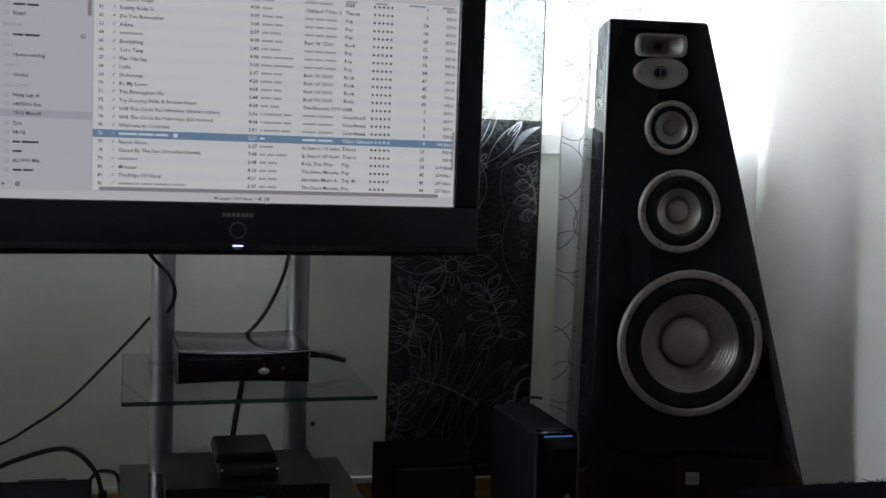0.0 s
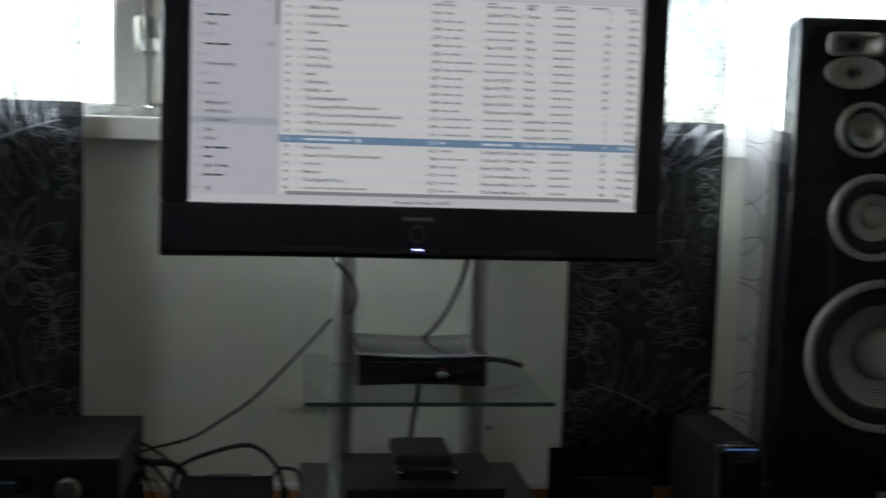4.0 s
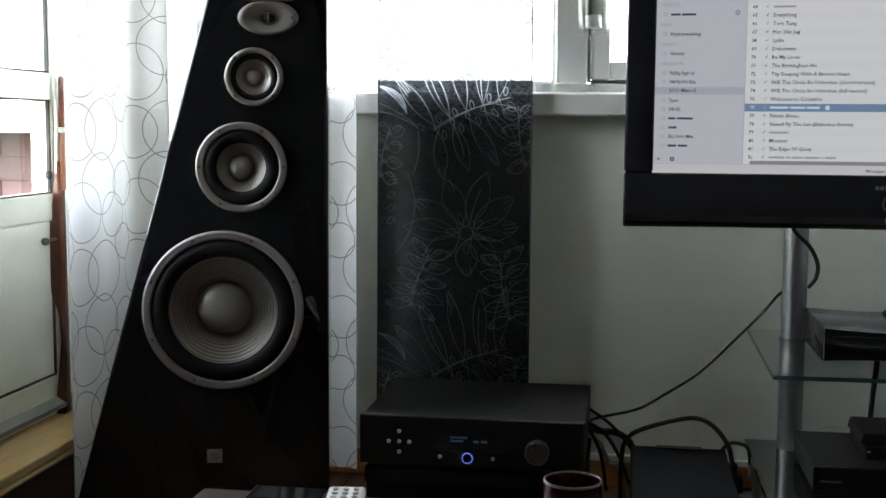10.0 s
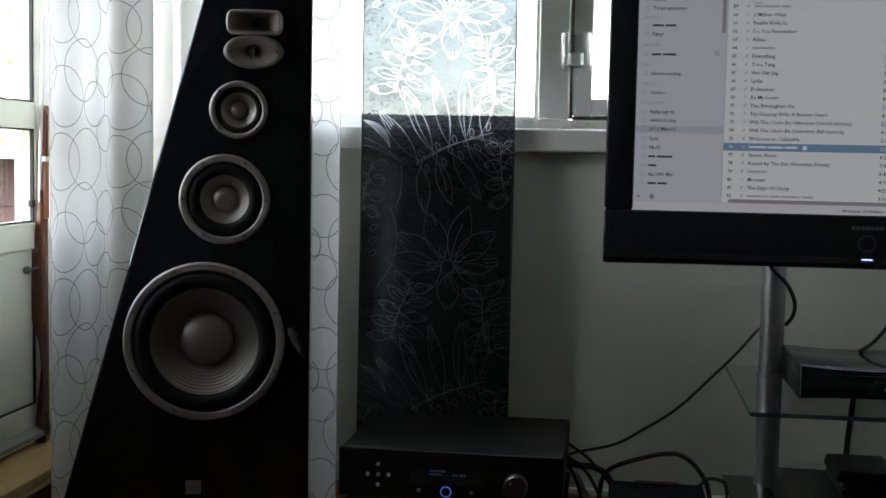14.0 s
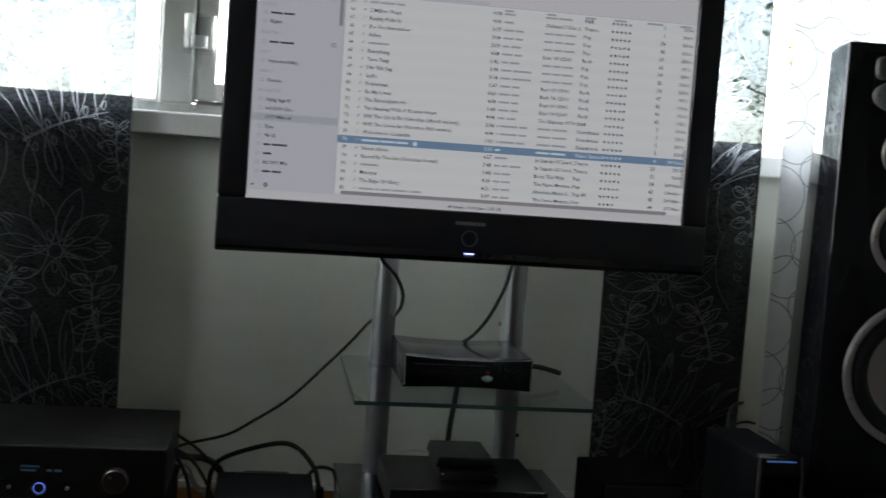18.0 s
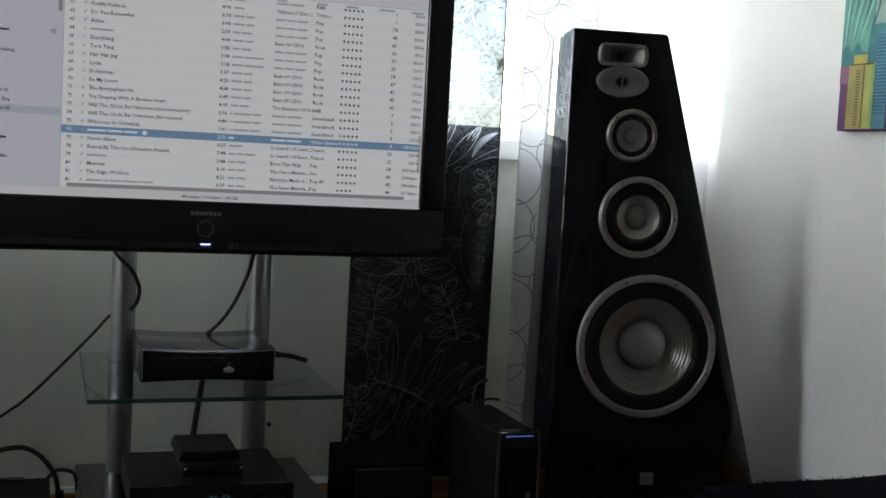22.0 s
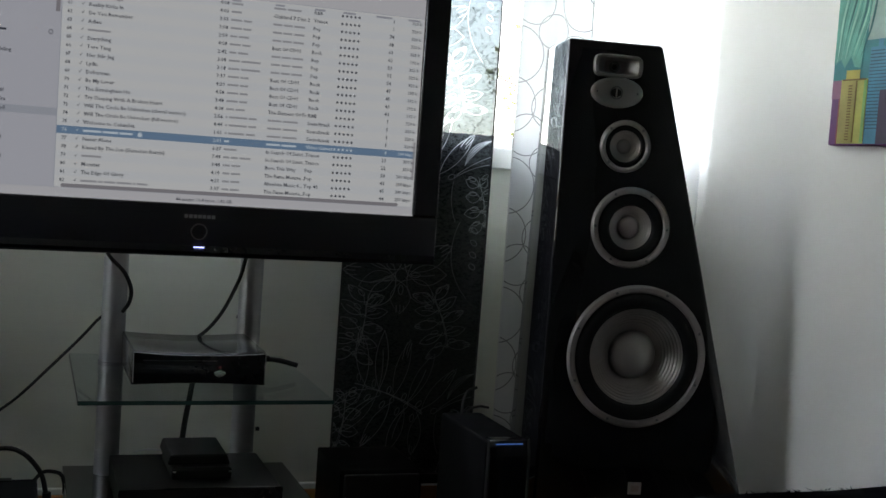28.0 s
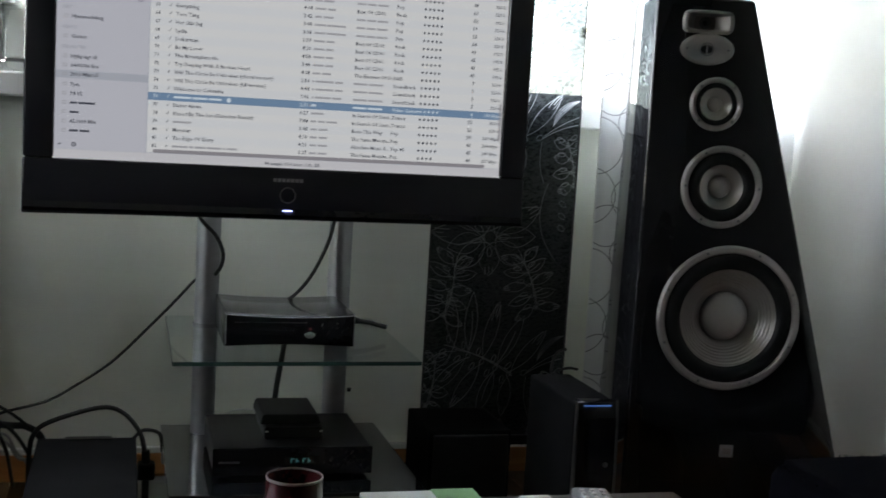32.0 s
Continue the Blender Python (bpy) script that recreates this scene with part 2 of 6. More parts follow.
def ringed_cloth(name):
    """White sheer curtain cloth with thin grey rings of several sizes printed over one another, laid out by the cloth's own map."""
    m = cloth(name, (0.72, 0.73, 0.73), (0.74, 0.75, 0.75), 0.25, 0.015)
    n, l = m.node_tree.nodes, m.node_tree.links
    uv = n.new("ShaderNodeUVMap")
    uv.uv_map = "UVMap"
    total = None
    wide, tall = 0.262, 0.321
    for r, ox, oy in ((0.0695, 0.0, 0.0), (0.051, 0.052, -0.073), (0.042, 0.107, -0.139), (0.0695, 0.012, -0.199), (0.0515, 0.112, -0.003), (0.067, 0.190, -0.062), (0.063, 0.178, -0.205)):
        add, wrap, ln = n.new("ShaderNodeVectorMath"), n.new("ShaderNodeVectorMath"), n.new("ShaderNodeVectorMath")
        add.inputs[1].default_value = (-ox, -oy, 0)
        wrap.operation = "WRAP"
        wrap.inputs[1].default_value, wrap.inputs[2].default_value = (wide / 2, tall / 2, 1), (-wide / 2, -tall / 2, -1)
        ln.operation = "LENGTH"
        sub, ab, lt = n.new("ShaderNodeMath"), n.new("ShaderNodeMath"), n.new("ShaderNodeMath")
        sub.operation, sub.inputs[1].default_value = "SUBTRACT", r
        ab.operation = "ABSOLUTE"
        lt.operation, lt.inputs[1].default_value = "LESS_THAN", 0.0014
        l.new(uv.outputs[0], add.inputs[0])
        l.new(add.outputs[0], wrap.inputs[0])
        l.new(wrap.outputs[0], ln.inputs[0])
        l.new(ln.outputs["Value"], sub.inputs[0])
        l.new(sub.outputs[0], ab.inputs[0])
        l.new(ab.outputs[0], lt.inputs[0])
        if total is None:
            total = lt.outputs[0]
        else:
            mx = n.new("ShaderNodeMath")
            mx.operation = "MAXIMUM"
            l.new(total, mx.inputs[0])
            l.new(lt.outputs[0], mx.inputs[1])
            total = mx.outputs[0]
    ink, last = n.new("ShaderNodeBsdfDiffuse"), n.new("ShaderNodeMixShader")
    ink.inputs[0].default_value = (0.17, 0.175, 0.18, 1)
    out = n["Material Output"]
    before = out.inputs["Surface"].links[0].from_socket
    l.new(total, last.inputs[0])
    l.new(before, last.inputs[1])
    glow, print_ = n.new("ShaderNodeBsdfTranslucent"), n.new("ShaderNodeMixShader")
    glow.inputs[0].default_value, print_.inputs[0].default_value = (0.45, 0.45, 0.45, 1), 0.36
    l.new(ink.outputs[0], print_.inputs[1])
    l.new(glow.outputs[0], print_.inputs[2])
    l.new(print_.outputs[0], last.inputs[2])
    l.new(last.outputs[0], out.inputs["Surface"])
    return m


M_WALL = surface("white_wall_paint", (0.85, 0.835, 0.80), 0.6, vary=0.04, scale=2.5, grain=0.35, grain_scale=260)
# invented dark tone for walls out of view, keeps bounced light down
M_BACKWALL = surface("unseen_wall_dark", (0.12, 0.115, 0.108), 0.7, vary=0.08, scale=2)
M_PANEL = surface("white_panel_paint", (0.80, 0.81, 0.72), 0.5, vary=0.05, scale=2.0, grain=0.3, grain_scale=90, stretch=(0.25, 1, 6))
M_TRIM = surface("white_gloss_paint", (0.84, 0.84, 0.81), 0.35, vary=0.05, scale=4)
M_DOOR = surface("door_paint", (0.68, 0.70, 0.61), 0.4, vary=0.05, scale=3)
M_CEIL = surface("ceiling_paint", (0.72, 0.71, 0.68), 0.8, vary=0.03)
M_FLOOR = wood("oak_floor", (0.045, 0.019, 0.009), (0.095, 0.042, 0.020), along=(10, 1, 10))
M_BASE = wood("pine_skirting", (0.40, 0.16, 0.05), (0.58, 0.27, 0.10), along=(1, 12, 12), rough=0.35)
M_STEP = wood("pine_step", (0.52, 0.35, 0.15), (0.68, 0.49, 0.25), along=(12, 1, 12), rough=0.45)
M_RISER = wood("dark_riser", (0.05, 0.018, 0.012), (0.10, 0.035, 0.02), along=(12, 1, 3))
M_STOCK = wood("rifle_stock", (0.045, 0.010, 0.006), (0.11, 0.028, 0.014), along=(6, 6, 1), rough=0.25)
M_LACQUER = surface("black_piano_lacquer", (0.010, 0.010, 0.0115), 0.035, vary=0.2, scale=3, spec=0.5)
M_BLACK = surface("black_plastic", (0.0105, 0.0110, 0.0095), 0.45, vary=0.2, grain=0.1, spec=0.25)
M_DULL = surface("dull_black_shell", (0.006, 0.006, 0.0062), 0.7, vary=0.2, grain=0.1, spec=0.06)
M_SATIN = surface("satin_black_shell", (0.014, 0.014, 0.015), 0.16, vary=0.2, scale=5, spec=0.5)
M_GLOSS = surface("black_gloss_plastic", (0.012, 0.012, 0.0145), 0.12, vary=0.2, scale=4)
M_BEZEL = surface("black_gloss_bezel", (0.019, 0.019, 0.023), 0.14, vary=0.15, scale=3)
M_BLACKMETAL = surface("black_painted_metal", (0.0095, 0.0100, 0.0085), 0.42, metal=0.1, vary=0.15, grain=0.15, grain_scale=400, spec=0.2)
M_RUBBER = surface("black_rubber", (0.019, 0.019, 0.02), 0.65, vary=0.2)
M_FRAME = surface("grey_cast_frame", (0.27, 0.245, 0.235), 0.48, metal=0.5, vary=0.12, scale=12)
M_CONE = surface("silver_cone", (0.30, 0.277, 0.26), 0.34, metal=0.7, vary=0.08, scale=10)
M_SURROUND = surface("black_foam_surround", (0.010, 0.010, 0.0105), 0.6, vary=0.2, spec=0.15)
M_CAP = surface("silver_dust_cap", (0.30, 0.28, 0.265), 0.42, metal=0.6, vary=0.08, scale=10)
M_SCREW = surface("dark_screw", (0.12, 0.12, 0.12), 0.3, metal=0.9)
M_ALU = surface("brushed_aluminium", (0.50, 0.51, 0.51), 0.40, metal=1.0, vary=0.08, stretch=(1, 1, 0.1), grain=0.1)
M_WEATHER = surface("grey_painted_bar", (0.24, 0.26, 0.25), 0.45, vary=0.12)
M_CHROME = surface("chrome", (0.75, 0.75, 0.76), 0.08, metal=1.0, vary=0.05)
M_BADGE = surface("grey_badge", (0.34, 0.34, 0.34), 0.35, metal=0.6)
M_GLASS = clear("window_glass", (0.96, 0.98, 0.97))
M_DOORGLASS = clear("door_glass", (0.92, 0.94, 0.93))
M_SHELF = clear("shelf_glass", (0.95, 0.975, 0.965), 0.12)
M_SEAL = surface("grey_seal", (0.50, 0.50, 0.48), 0.7)
M_SHELFEDGE = surface("glass_edge", (0.045, 0.095, 0.085), 0.15, vary=0.1)
M_DARKGLASS = surface("black_glass", (0.012, 0.013, 0.014), 0.06, vary=0.1, coat=0.5)
M_VOTIVE = clear("votive_glass", (0.93, 0.94, 0.94), 0.10)
M_RINGED = ringed_cloth("ringed_sheer")
M_SHEER = cloth("plain_white_sheer", (0.82, 0.82, 0.81), (0.86, 0.86, 0.85), 0.5, 0.03)
M_PANELCLOTH = panel_weave("black_panel_cloth")
M_RED = surface("dark_red_glass", (0.05, 0.006, 0.008), 0.12, vary=0.2, coat=0.5)
M_RIM = surface("worn_rim", (0.27, 0.25, 0.25), 0.3, vary=0.3, scale=60)
M_LEAF = surface("yellow_green_leaf", (0.16, 0.17, 0.05), 0.6, vary=0.4, scale=3)
M_BARK = surface("grey_bark", (0.12, 0.10, 0.08), 0.9, vary=0.3, scale=12, grain=0.6, grain_scale=60)
M_FABRIC = surface("dark_plush", (0.004, 0.004, 0.006), 1.0, vary=0.5, scale=30, grain=1.0, grain_scale=400, spec=0.02)
M_WHITEPLASTIC = surface("white_plastic", (0.72, 0.72, 0.70), 0.4)
M_SILVERPLASTIC = surface("silver_plastic", (0.33, 0.33, 0.34), 0.35, metal=0.4)
M_GREEN = surface("green_print", (0.22, 0.42, 0.20), 0.5)
M_TABLE = wood("dark_table", (0.02, 0.012, 0.008), (0.05, 0.03, 0.02), along=(1, 12, 12))


# ---- building blocks ----
ORIGIN = {}


def thing(name, at, label, category, group="", kind="", turn=0.0):
    ob = new(name)
    ob.matrix_world = pose(*at, 0, 0, turn)
    ORIGIN[ob.name] = Matrix.Translation(at) @ pose(0, 0, 0, 0, 0, turn)
    return tagged(ob, label, category, group, kind)


def part(name, bm, material, parent, label="", local=False, smooth=False):
    """Links bm as one mesh under a thing or a part. Meshes are laid out in the room's metres unless local."""
    me = bpy.data.meshes.new(name)
    if parent is not None and not local:
        bm.transform(ORIGIN[parent.name].inverted())
    bm.normal_update()
    bm.to_mesh(me)
    bm.free()
    if smooth:
        for p in me.polygons:
            p.use_smooth = True
        if smooth != "all":
            me.set_sharp_from_angle(angle=radians(35))
    me.materials.append(material)
    ob = new(name, me)
    if parent is not None:
        ob.parent = parent
        ORIGIN[ob.name] = ORIGIN[parent.name]
    return tagged(ob, label) if label else ob


def solid(name, bm, material, label, category, kind="", group="", smooth=False):
    """A thing that is one mesh."""
    ob = part(name, bm, material, None, smooth=smooth)
    ORIGIN[ob.name] = Matrix.Identity(4)
    return tagged(ob, label, category, group, kind)


def joined(*bms):
    out = bms[0]
    for b in bms[1:]:
        me = bpy.data.meshes.new("tmp")
        b.to_mesh(me)
        b.free()
        out.from_mesh(me)
        bpy.data.meshes.remove(me)
    return out


def block(lo, hi, bevel=0.0, seg=2):
    bm = bmesh.new()
    bmesh.ops.create_cube(bm, size=1)
    c, s = [(a + b) / 2 for a, b in zip(lo, hi)], [b - a for a, b in zip(lo, hi)]
    bm.transform(Matrix.Translation(c) @ Matrix.Diagonal((*s, 1)))
    if bevel:
        bmesh.ops.bevel(bm, geom=bm.edges[:], offset=min(bevel, min(s) * 0.45), segments=seg, profile=0.5, affect="EDGES")
    return bm


def prism(outline, axis, lo, hi, bevel=0.0, seg=2):
    """An outline of (a, b) pairs swept along an axis; a, b are the other two axes in order."""
    bm = bmesh.new()
    def at(a, b, c):
        return {"x": (c, a, b), "y": (a, c, b), "z": (a, b, c)}[axis]
    one = [bm.verts.new(at(a, b, lo)) for a, b in outline]
    two = [bm.verts.new(at(a, b, hi)) for a, b in outline]
    n = len(outline)
    bm.faces.new(one)
    bm.faces.new(two)
    for i in range(n):
        bm.faces.new((one[i], one[(i + 1) % n], two[(i + 1) % n], two[i]))
    bmesh.ops.recalc_face_normals(bm, faces=bm.faces[:])
    if bevel:
        bmesh.ops.bevel(bm, geom=bm.edges[:], offset=bevel, segments=seg, profile=0.5, affect="EDGES")
    return bm


def turned(profile, seg=48, squash=1.0):
    """A lathe about y: profile of (radius, depth); depth goes into the thing (+y). squash: height over width."""
    bm = bmesh.new()
    rings = []
    for r, d in profile:
        if r < 1e-5:
            rings.append([bm.verts.new((0, d, 0))])
        else:
            rings.append([bm.verts.new((r * math.cos(a), d, r * squash * math.sin(a))) for a in (2 * math.pi * i / seg for i in range(seg))])
    for a, b in zip(rings, rings[1:]):
        for i in range(seg):
            j = (i + 1) % seg
            vs = [a[i % len(a)], a[j % len(a)], b[j % len(b)], b[i % len(b)]]
            vs = [v for k, v in enumerate(vs) if v not in vs[:k]]
            if len(vs) > 2:
                bm.faces.new(vs)
    bmesh.ops.recalc_face_normals(bm, faces=bm.faces[:])
    return bm


def upright(profile, seg=32):
    """A lathe about z: profile of (radius, height)."""
    bm = turned(profile, seg)
    bm.transform(pose(0, 0, 0, 90, 0, 0))
    bmesh.ops.recalc_face_normals(bm, faces=bm.faces[:])
    return bm


def rod(a, b, r, seg=20):
    bm = bmesh.new()
    a, b = Vector(a), Vector(b)
    bmesh.ops.create_cone(bm, cap_ends=True, segments=seg, radius1=r, radius2=r, depth=(b - a).length)
    bm.transform(Matrix.Translation((a + b) / 2) @ (b - a).to_track_quat("Z", "Y").to_matrix().to_4x4())
    return bm


def smooth_line(points, steps=10):
    pts = [Vector(p) for p in points]
    pts = [2 * pts[0] - pts[1]] + pts + [2 * pts[-1] - pts[-2]]
    out = []
    for a, b, c, d in zip(pts, pts[1:], pts[2:], pts[3:]):
        for i in range(steps):
            t = i / steps
            out.append(0.5 * ((2 * b) + (c - a) * t + (2 * a - 5 * b + 4 * c - d) * t * t + (3 * b - a - 3 * c + d) * t ** 3))
    return out + [pts[-2]]


def tube(points, r, seg=8, steps=10):
    line = smooth_line(points, steps)
    bm = bmesh.new()
    rings, side = [], None
    for i, p in enumerate(line):
        d = (line[min(i + 1, len(line) - 1)] - line[max(i - 1, 0)]).normalized()
        side = d.orthogonal().normalized() if side is None else (side - d * side.dot(d)).normalized()
        up = d.cross(side)
        rings.append([bm.verts.new(p + r * (side * math.cos(a) + up * math.sin(a))) for a in (2 * math.pi * k / seg for k in range(seg))])
    for a, b in zip(rings, rings[1:]):
        for k in range(seg):
            bm.faces.new((a[k], a[(k + 1) % seg], b[(k + 1) % seg], b[k]))
    bm.faces.new(rings[0])
    bm.faces.new(rings[-1])
    bmesh.ops.recalc_face_normals(bm, faces=bm.faces[:])
    return bm


def moved(bm, m):
    bm.transform(m)
    return bm


# ---- the room ----
floor = thing("floor", (0, 0, 0), "dark reddish brown oak plank floor, mostly in shade", "floor", kind="structure")
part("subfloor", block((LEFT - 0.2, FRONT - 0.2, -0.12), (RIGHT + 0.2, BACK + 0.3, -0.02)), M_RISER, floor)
solid("ceiling", block((LEFT - 0.2, FRONT - 0.2, CEILING), (RIGHT + 0.2, BACK + 0.3, CEILING + 0.15)), M_CEIL, "plain ceiling, out of sight", "ceiling", "structure")

# window wall: painted boards below the sill, piers beside the opening, lintel above
wall_north = thing("wall_north", (0, BACK, 0), "white painted window wall with faint board grain", "wall", kind="structure")
part("lower_wall", block((LEFT - 0.02, BACK, -0.02), (RIGHT + 0.2, BACK + 0.26, WIN_B - 0.05)), M_PANEL, wall_north)
part("pier", block((LEFT - 0.02, BACK, WIN_B - 0.05), (WIN_L, BACK + 0.26, CEILING)), M_WALL, wall_north)
part("pier", block((WIN_R, BACK, WIN_B - 0.05), (RIGHT + 0.2, BACK + 0.26, CEILING)), M_WALL, wall_north)
part("lintel", block((WIN_L, BACK, WIN_T), (WIN_R, BACK + 0.26, CEILING)), M_WALL, wall_north)
wall_east = thing("wall_east", (RIGHT, 0, 0), "plain white painted wall, lit from the window", "wall", kind="structure")
part("white_stretch", block((RIGHT, 1.5, -0.02), (RIGHT + 0.2, BACK, CEILING)), M_WALL, wall_east)
# out of view from here south: darkened so the lacquer reflects black
part("unseen_stretch", block((RIGHT, FRONT - 0.2, -0.02), (RIGHT + 0.2, 1.499, CEILING)), M_BACKWALL, wall_east, "unseen stretch of wall, darkened to cut bounce and reflections")
solid("wall_south", block((LEFT - 0.2, FRONT - 0.2, -0.02), (RIGHT, FRONT, CEILING)), M_BACKWALL, "unseen far wall, darkened to hold back bounced light", "wall", "structure")
DOOR_N, DOOR_S, DOOR_B, DOOR_T = 2.655, 1.52, 0.155, 2.10
wall_west = thing("wall_west", (LEFT, 0, 0), "white painted wall round the balcony door", "wall", kind="structure")
part("pier", block((LEFT - 0.02, DOOR_N, -0.02), (LEFT, BACK, CEILING)), M_WALL, wall_west)
# unseen wall south of the door, darkened to lessen the bounce
part("pier", block((LEFT - 0.2, FRONT, -0.02), (LEFT, DOOR_S, CEILING)), M_BACKWALL, wall_west, "unseen stretch of wall, darkened to cut bounce and reflections")
part("lintel", block((LEFT - 0.2, DOOR_S, DOOR_T), (LEFT, DOOR_N, CEILING)), M_WALL, wall_west)
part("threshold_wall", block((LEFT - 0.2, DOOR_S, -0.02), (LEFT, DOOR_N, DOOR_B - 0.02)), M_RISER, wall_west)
for name, lo, hi, lab in (("baseboard", (-1.655, BACK - 0.016, 0), (RIGHT, BACK, 0.063), "along the window wall"), ("baseboard", (RIGHT - 0.016, FRONT, 0), (RIGHT, BACK - 0.017, 0.063), "along the side wall")):
    bb = thing(name, lo, "orange pine baseboard with a white cap strip " + lab, "baseboard", kind="structure")
    part("board", block(lo, hi, 0.003), M_BASE, bb)
    part("cap_strip", block((lo[0], lo[1] + 0.001, 0.0632), (hi[0], hi[1], 0.078), 0.003), M_TRIM, bb, "white painted cap strip")

# window
window = thing("window_1", (0, BACK, WIN_B), "wide white-framed window, overexposed daylight behind", "window", kind="structure")
part("window_sill", joined(block((-1.42, SILL_FRONT, SILL_UNDER), (WIN_R + 0.03, BACK + 0.12, SILL_TOP), 0.005)), M_TRIM, window)
FR0, FR1 = 2.80, 2.87
part("window_frame", joined(block((WIN_L, FR0, WIN_T - 0.06), (WIN_R, FR1, WIN_T)), block((WIN_L, FR0, SILL_TOP), (WIN_R, FR1, 0.962)), block((WIN_L, FR0, 0.962), (WIN_L + 0.05, FR1, WIN_T - 0.06)), block((WIN_R - 0.05, FR0, 0.962), (WIN_R, FR1, WIN_T - 0.06))), M_TRIM, window)
POSTS = ((-0.600, -0.526), (0.413, 0.487))
for a, c in POSTS:
    part("mullion", block((a, FR0 - 0.01, 0.962), (c, FR1, WIN_T - 0.06), 0.004), M_TRIM, window)
for a, c in ((WIN_L + 0.05, POSTS[0][0]), (POSTS[1][1], WIN_R - 0.05)):
    part("pane", block((a - 0.004, 2.838, 0.958), (c + 0.004, 2.844, WIN_T - 0.056)), M_GLASS, window)
    part("glazing_bead", joined(block((a, 2.822, 0.962), (a + 0.012, 2.837, WIN_T - 0.06)), block((c - 0.012, 2.822, 0.962), (c, 2.837, WIN_T - 0.06)), block((a + 0.012, 2.822, 0.962), (c - 0.012, 2.837, 0.970))), M_TRIM, window)
a, c, lo, hi, w = POSTS[0][1] + 0.008, POSTS[1][0] - 0.008, 0.972, WIN_T - 0.066, 0.046
sash = part("sash", joined(block((a, FR0 + 0.004, lo), (a + w, FR1 - 0.005, hi), 0.003), block((c - w, FR0 + 0.004, lo), (c, FR1 - 0.005, hi), 0.003),
                           block((a + w, FR0 + 0.004, lo), (c - w, FR1 - 0.005, lo + 0.042), 0.003), block((a + w, FR0 + 0.004, hi - w), (c - w, FR1 - 0.005, hi), 0.003)), M_TRIM, window)
part("pane", block((a + w - 0.004, 2.838, lo + 0.038), (c - w + 0.004, 2.844, hi - w + 0.004)), M_GLASS, sash)
part("seal", joined(block((a - 0.0075, 2.83, 0.966), (a - 0.0005, 2.86, hi)), block((c + 0.0005, 2.83, 0.966), (c + 0.0075, 2.86, hi)), block((a, 2.83, 0.9625), (c, 2.86, 0.9715))), M_SEAL, window, "dark gap round the opening sash")

# balcony door and its step
door = thing("door_1", (LEFT, DOOR_N, DOOR_B), "greenish white balcony door, glazed above a flat panel", "door", kind="structure")
DX0, DX1 = LEFT - 0.035, LEFT + 0.02
jamb, stile, south = DOOR_N - 0.01, 2.578, DOOR_S + 0.03
part("door_frame", joined(block((LEFT - 0.024, DOOR_N - 0.03, DOOR_B), (LEFT + 0.008, DOOR_N + 0.03, DOOR_T), 0.003), block((LEFT - 0.15, DOOR_S - 0.03, DOOR_B), (LEFT + 0.008, DOOR_S + 0.03, DOOR_T), 0.003)), M_TRIM, door)
part("stile", block((DX0, stile, DOOR_B + 0.003), (DX1, jamb - 0.022, DOOR_T - 0.02), 0.004), M_DOOR, door)
part("stile", block((DX0, south, DOOR_B + 0.003), (DX1, south + 0.09, DOOR_T - 0.02), 0.004), M_DOOR, door)
for lo, hi in ((DOOR_B + 0.003, 0.252), (0.628, 0.692), (0.914, 0.977), (DOOR_T - 0.11, DOOR_T - 0.02)):
    part("rail", block((DX0, south + 0.09, lo), (DX1, stile, hi), 0.004), M_DOOR, door)
part("door_panel", block((DX0 + 0.01, south + 0.094, 0.256), (DX1 - 0.008, stile - 0.004, 0.624)), M_DOOR, door)
for lo, hi in ((0.692, 0.914), (0.977, DOOR_T - 0.11)):
    part("pane", block((DX0 + 0.02, south + 0.09, lo), (DX0 + 0.026, stile, hi)), M_DOORGLASS, door)
    part("seal", joined(block((DX1 - 0.012, stile - 0.006, lo), (DX1 - 0.004, stile, hi)), block((DX1 - 0.012, south + 0.09, lo), (DX1 - 0.004, stile - 0.006, lo + 0.004)), block((DX1 - 0.012, south + 0.09, hi - 0.004), (DX1 - 0.004, stile - 0.006, hi))), M_RUBBER, door)
part("seal", joined(block((DX1 - 0.010, stile - 0.0045, 0.2525), (DX1 - 0.002, stile - 0.0003, 0.6275)), block((DX1 - 0.010, south + 0.0945, 0.2525), (DX1 - 0.002, stile - 0.005, 0.2565))), M_RUBBER, door)
part("weather_bar", prism([(DX1, 0.176), (DX1 + 0.022, 0.176), (DX1 + 0.022, 0.186), (DX1, 0.20)], "y", south, stile + 0.05), M_WEATHER, door, "grey weather bar")
step = thing("door_step", (LEFT, 2.2, 0), "pale pine step below the balcony door, dark riser", "step", kind="structure")
part("tread", block((LEFT - 0.15, DOOR_S - 0.1, 0.133), (-1.64, 2.70, 0.155), 0.004), M_STEP, step)
part("nosing", block((-1.66, DOOR_S - 0.1, 0.122), (-1.637, 2.70, 0.1305), 0.002), M_STEP, step)
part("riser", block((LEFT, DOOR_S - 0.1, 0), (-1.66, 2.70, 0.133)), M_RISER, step)


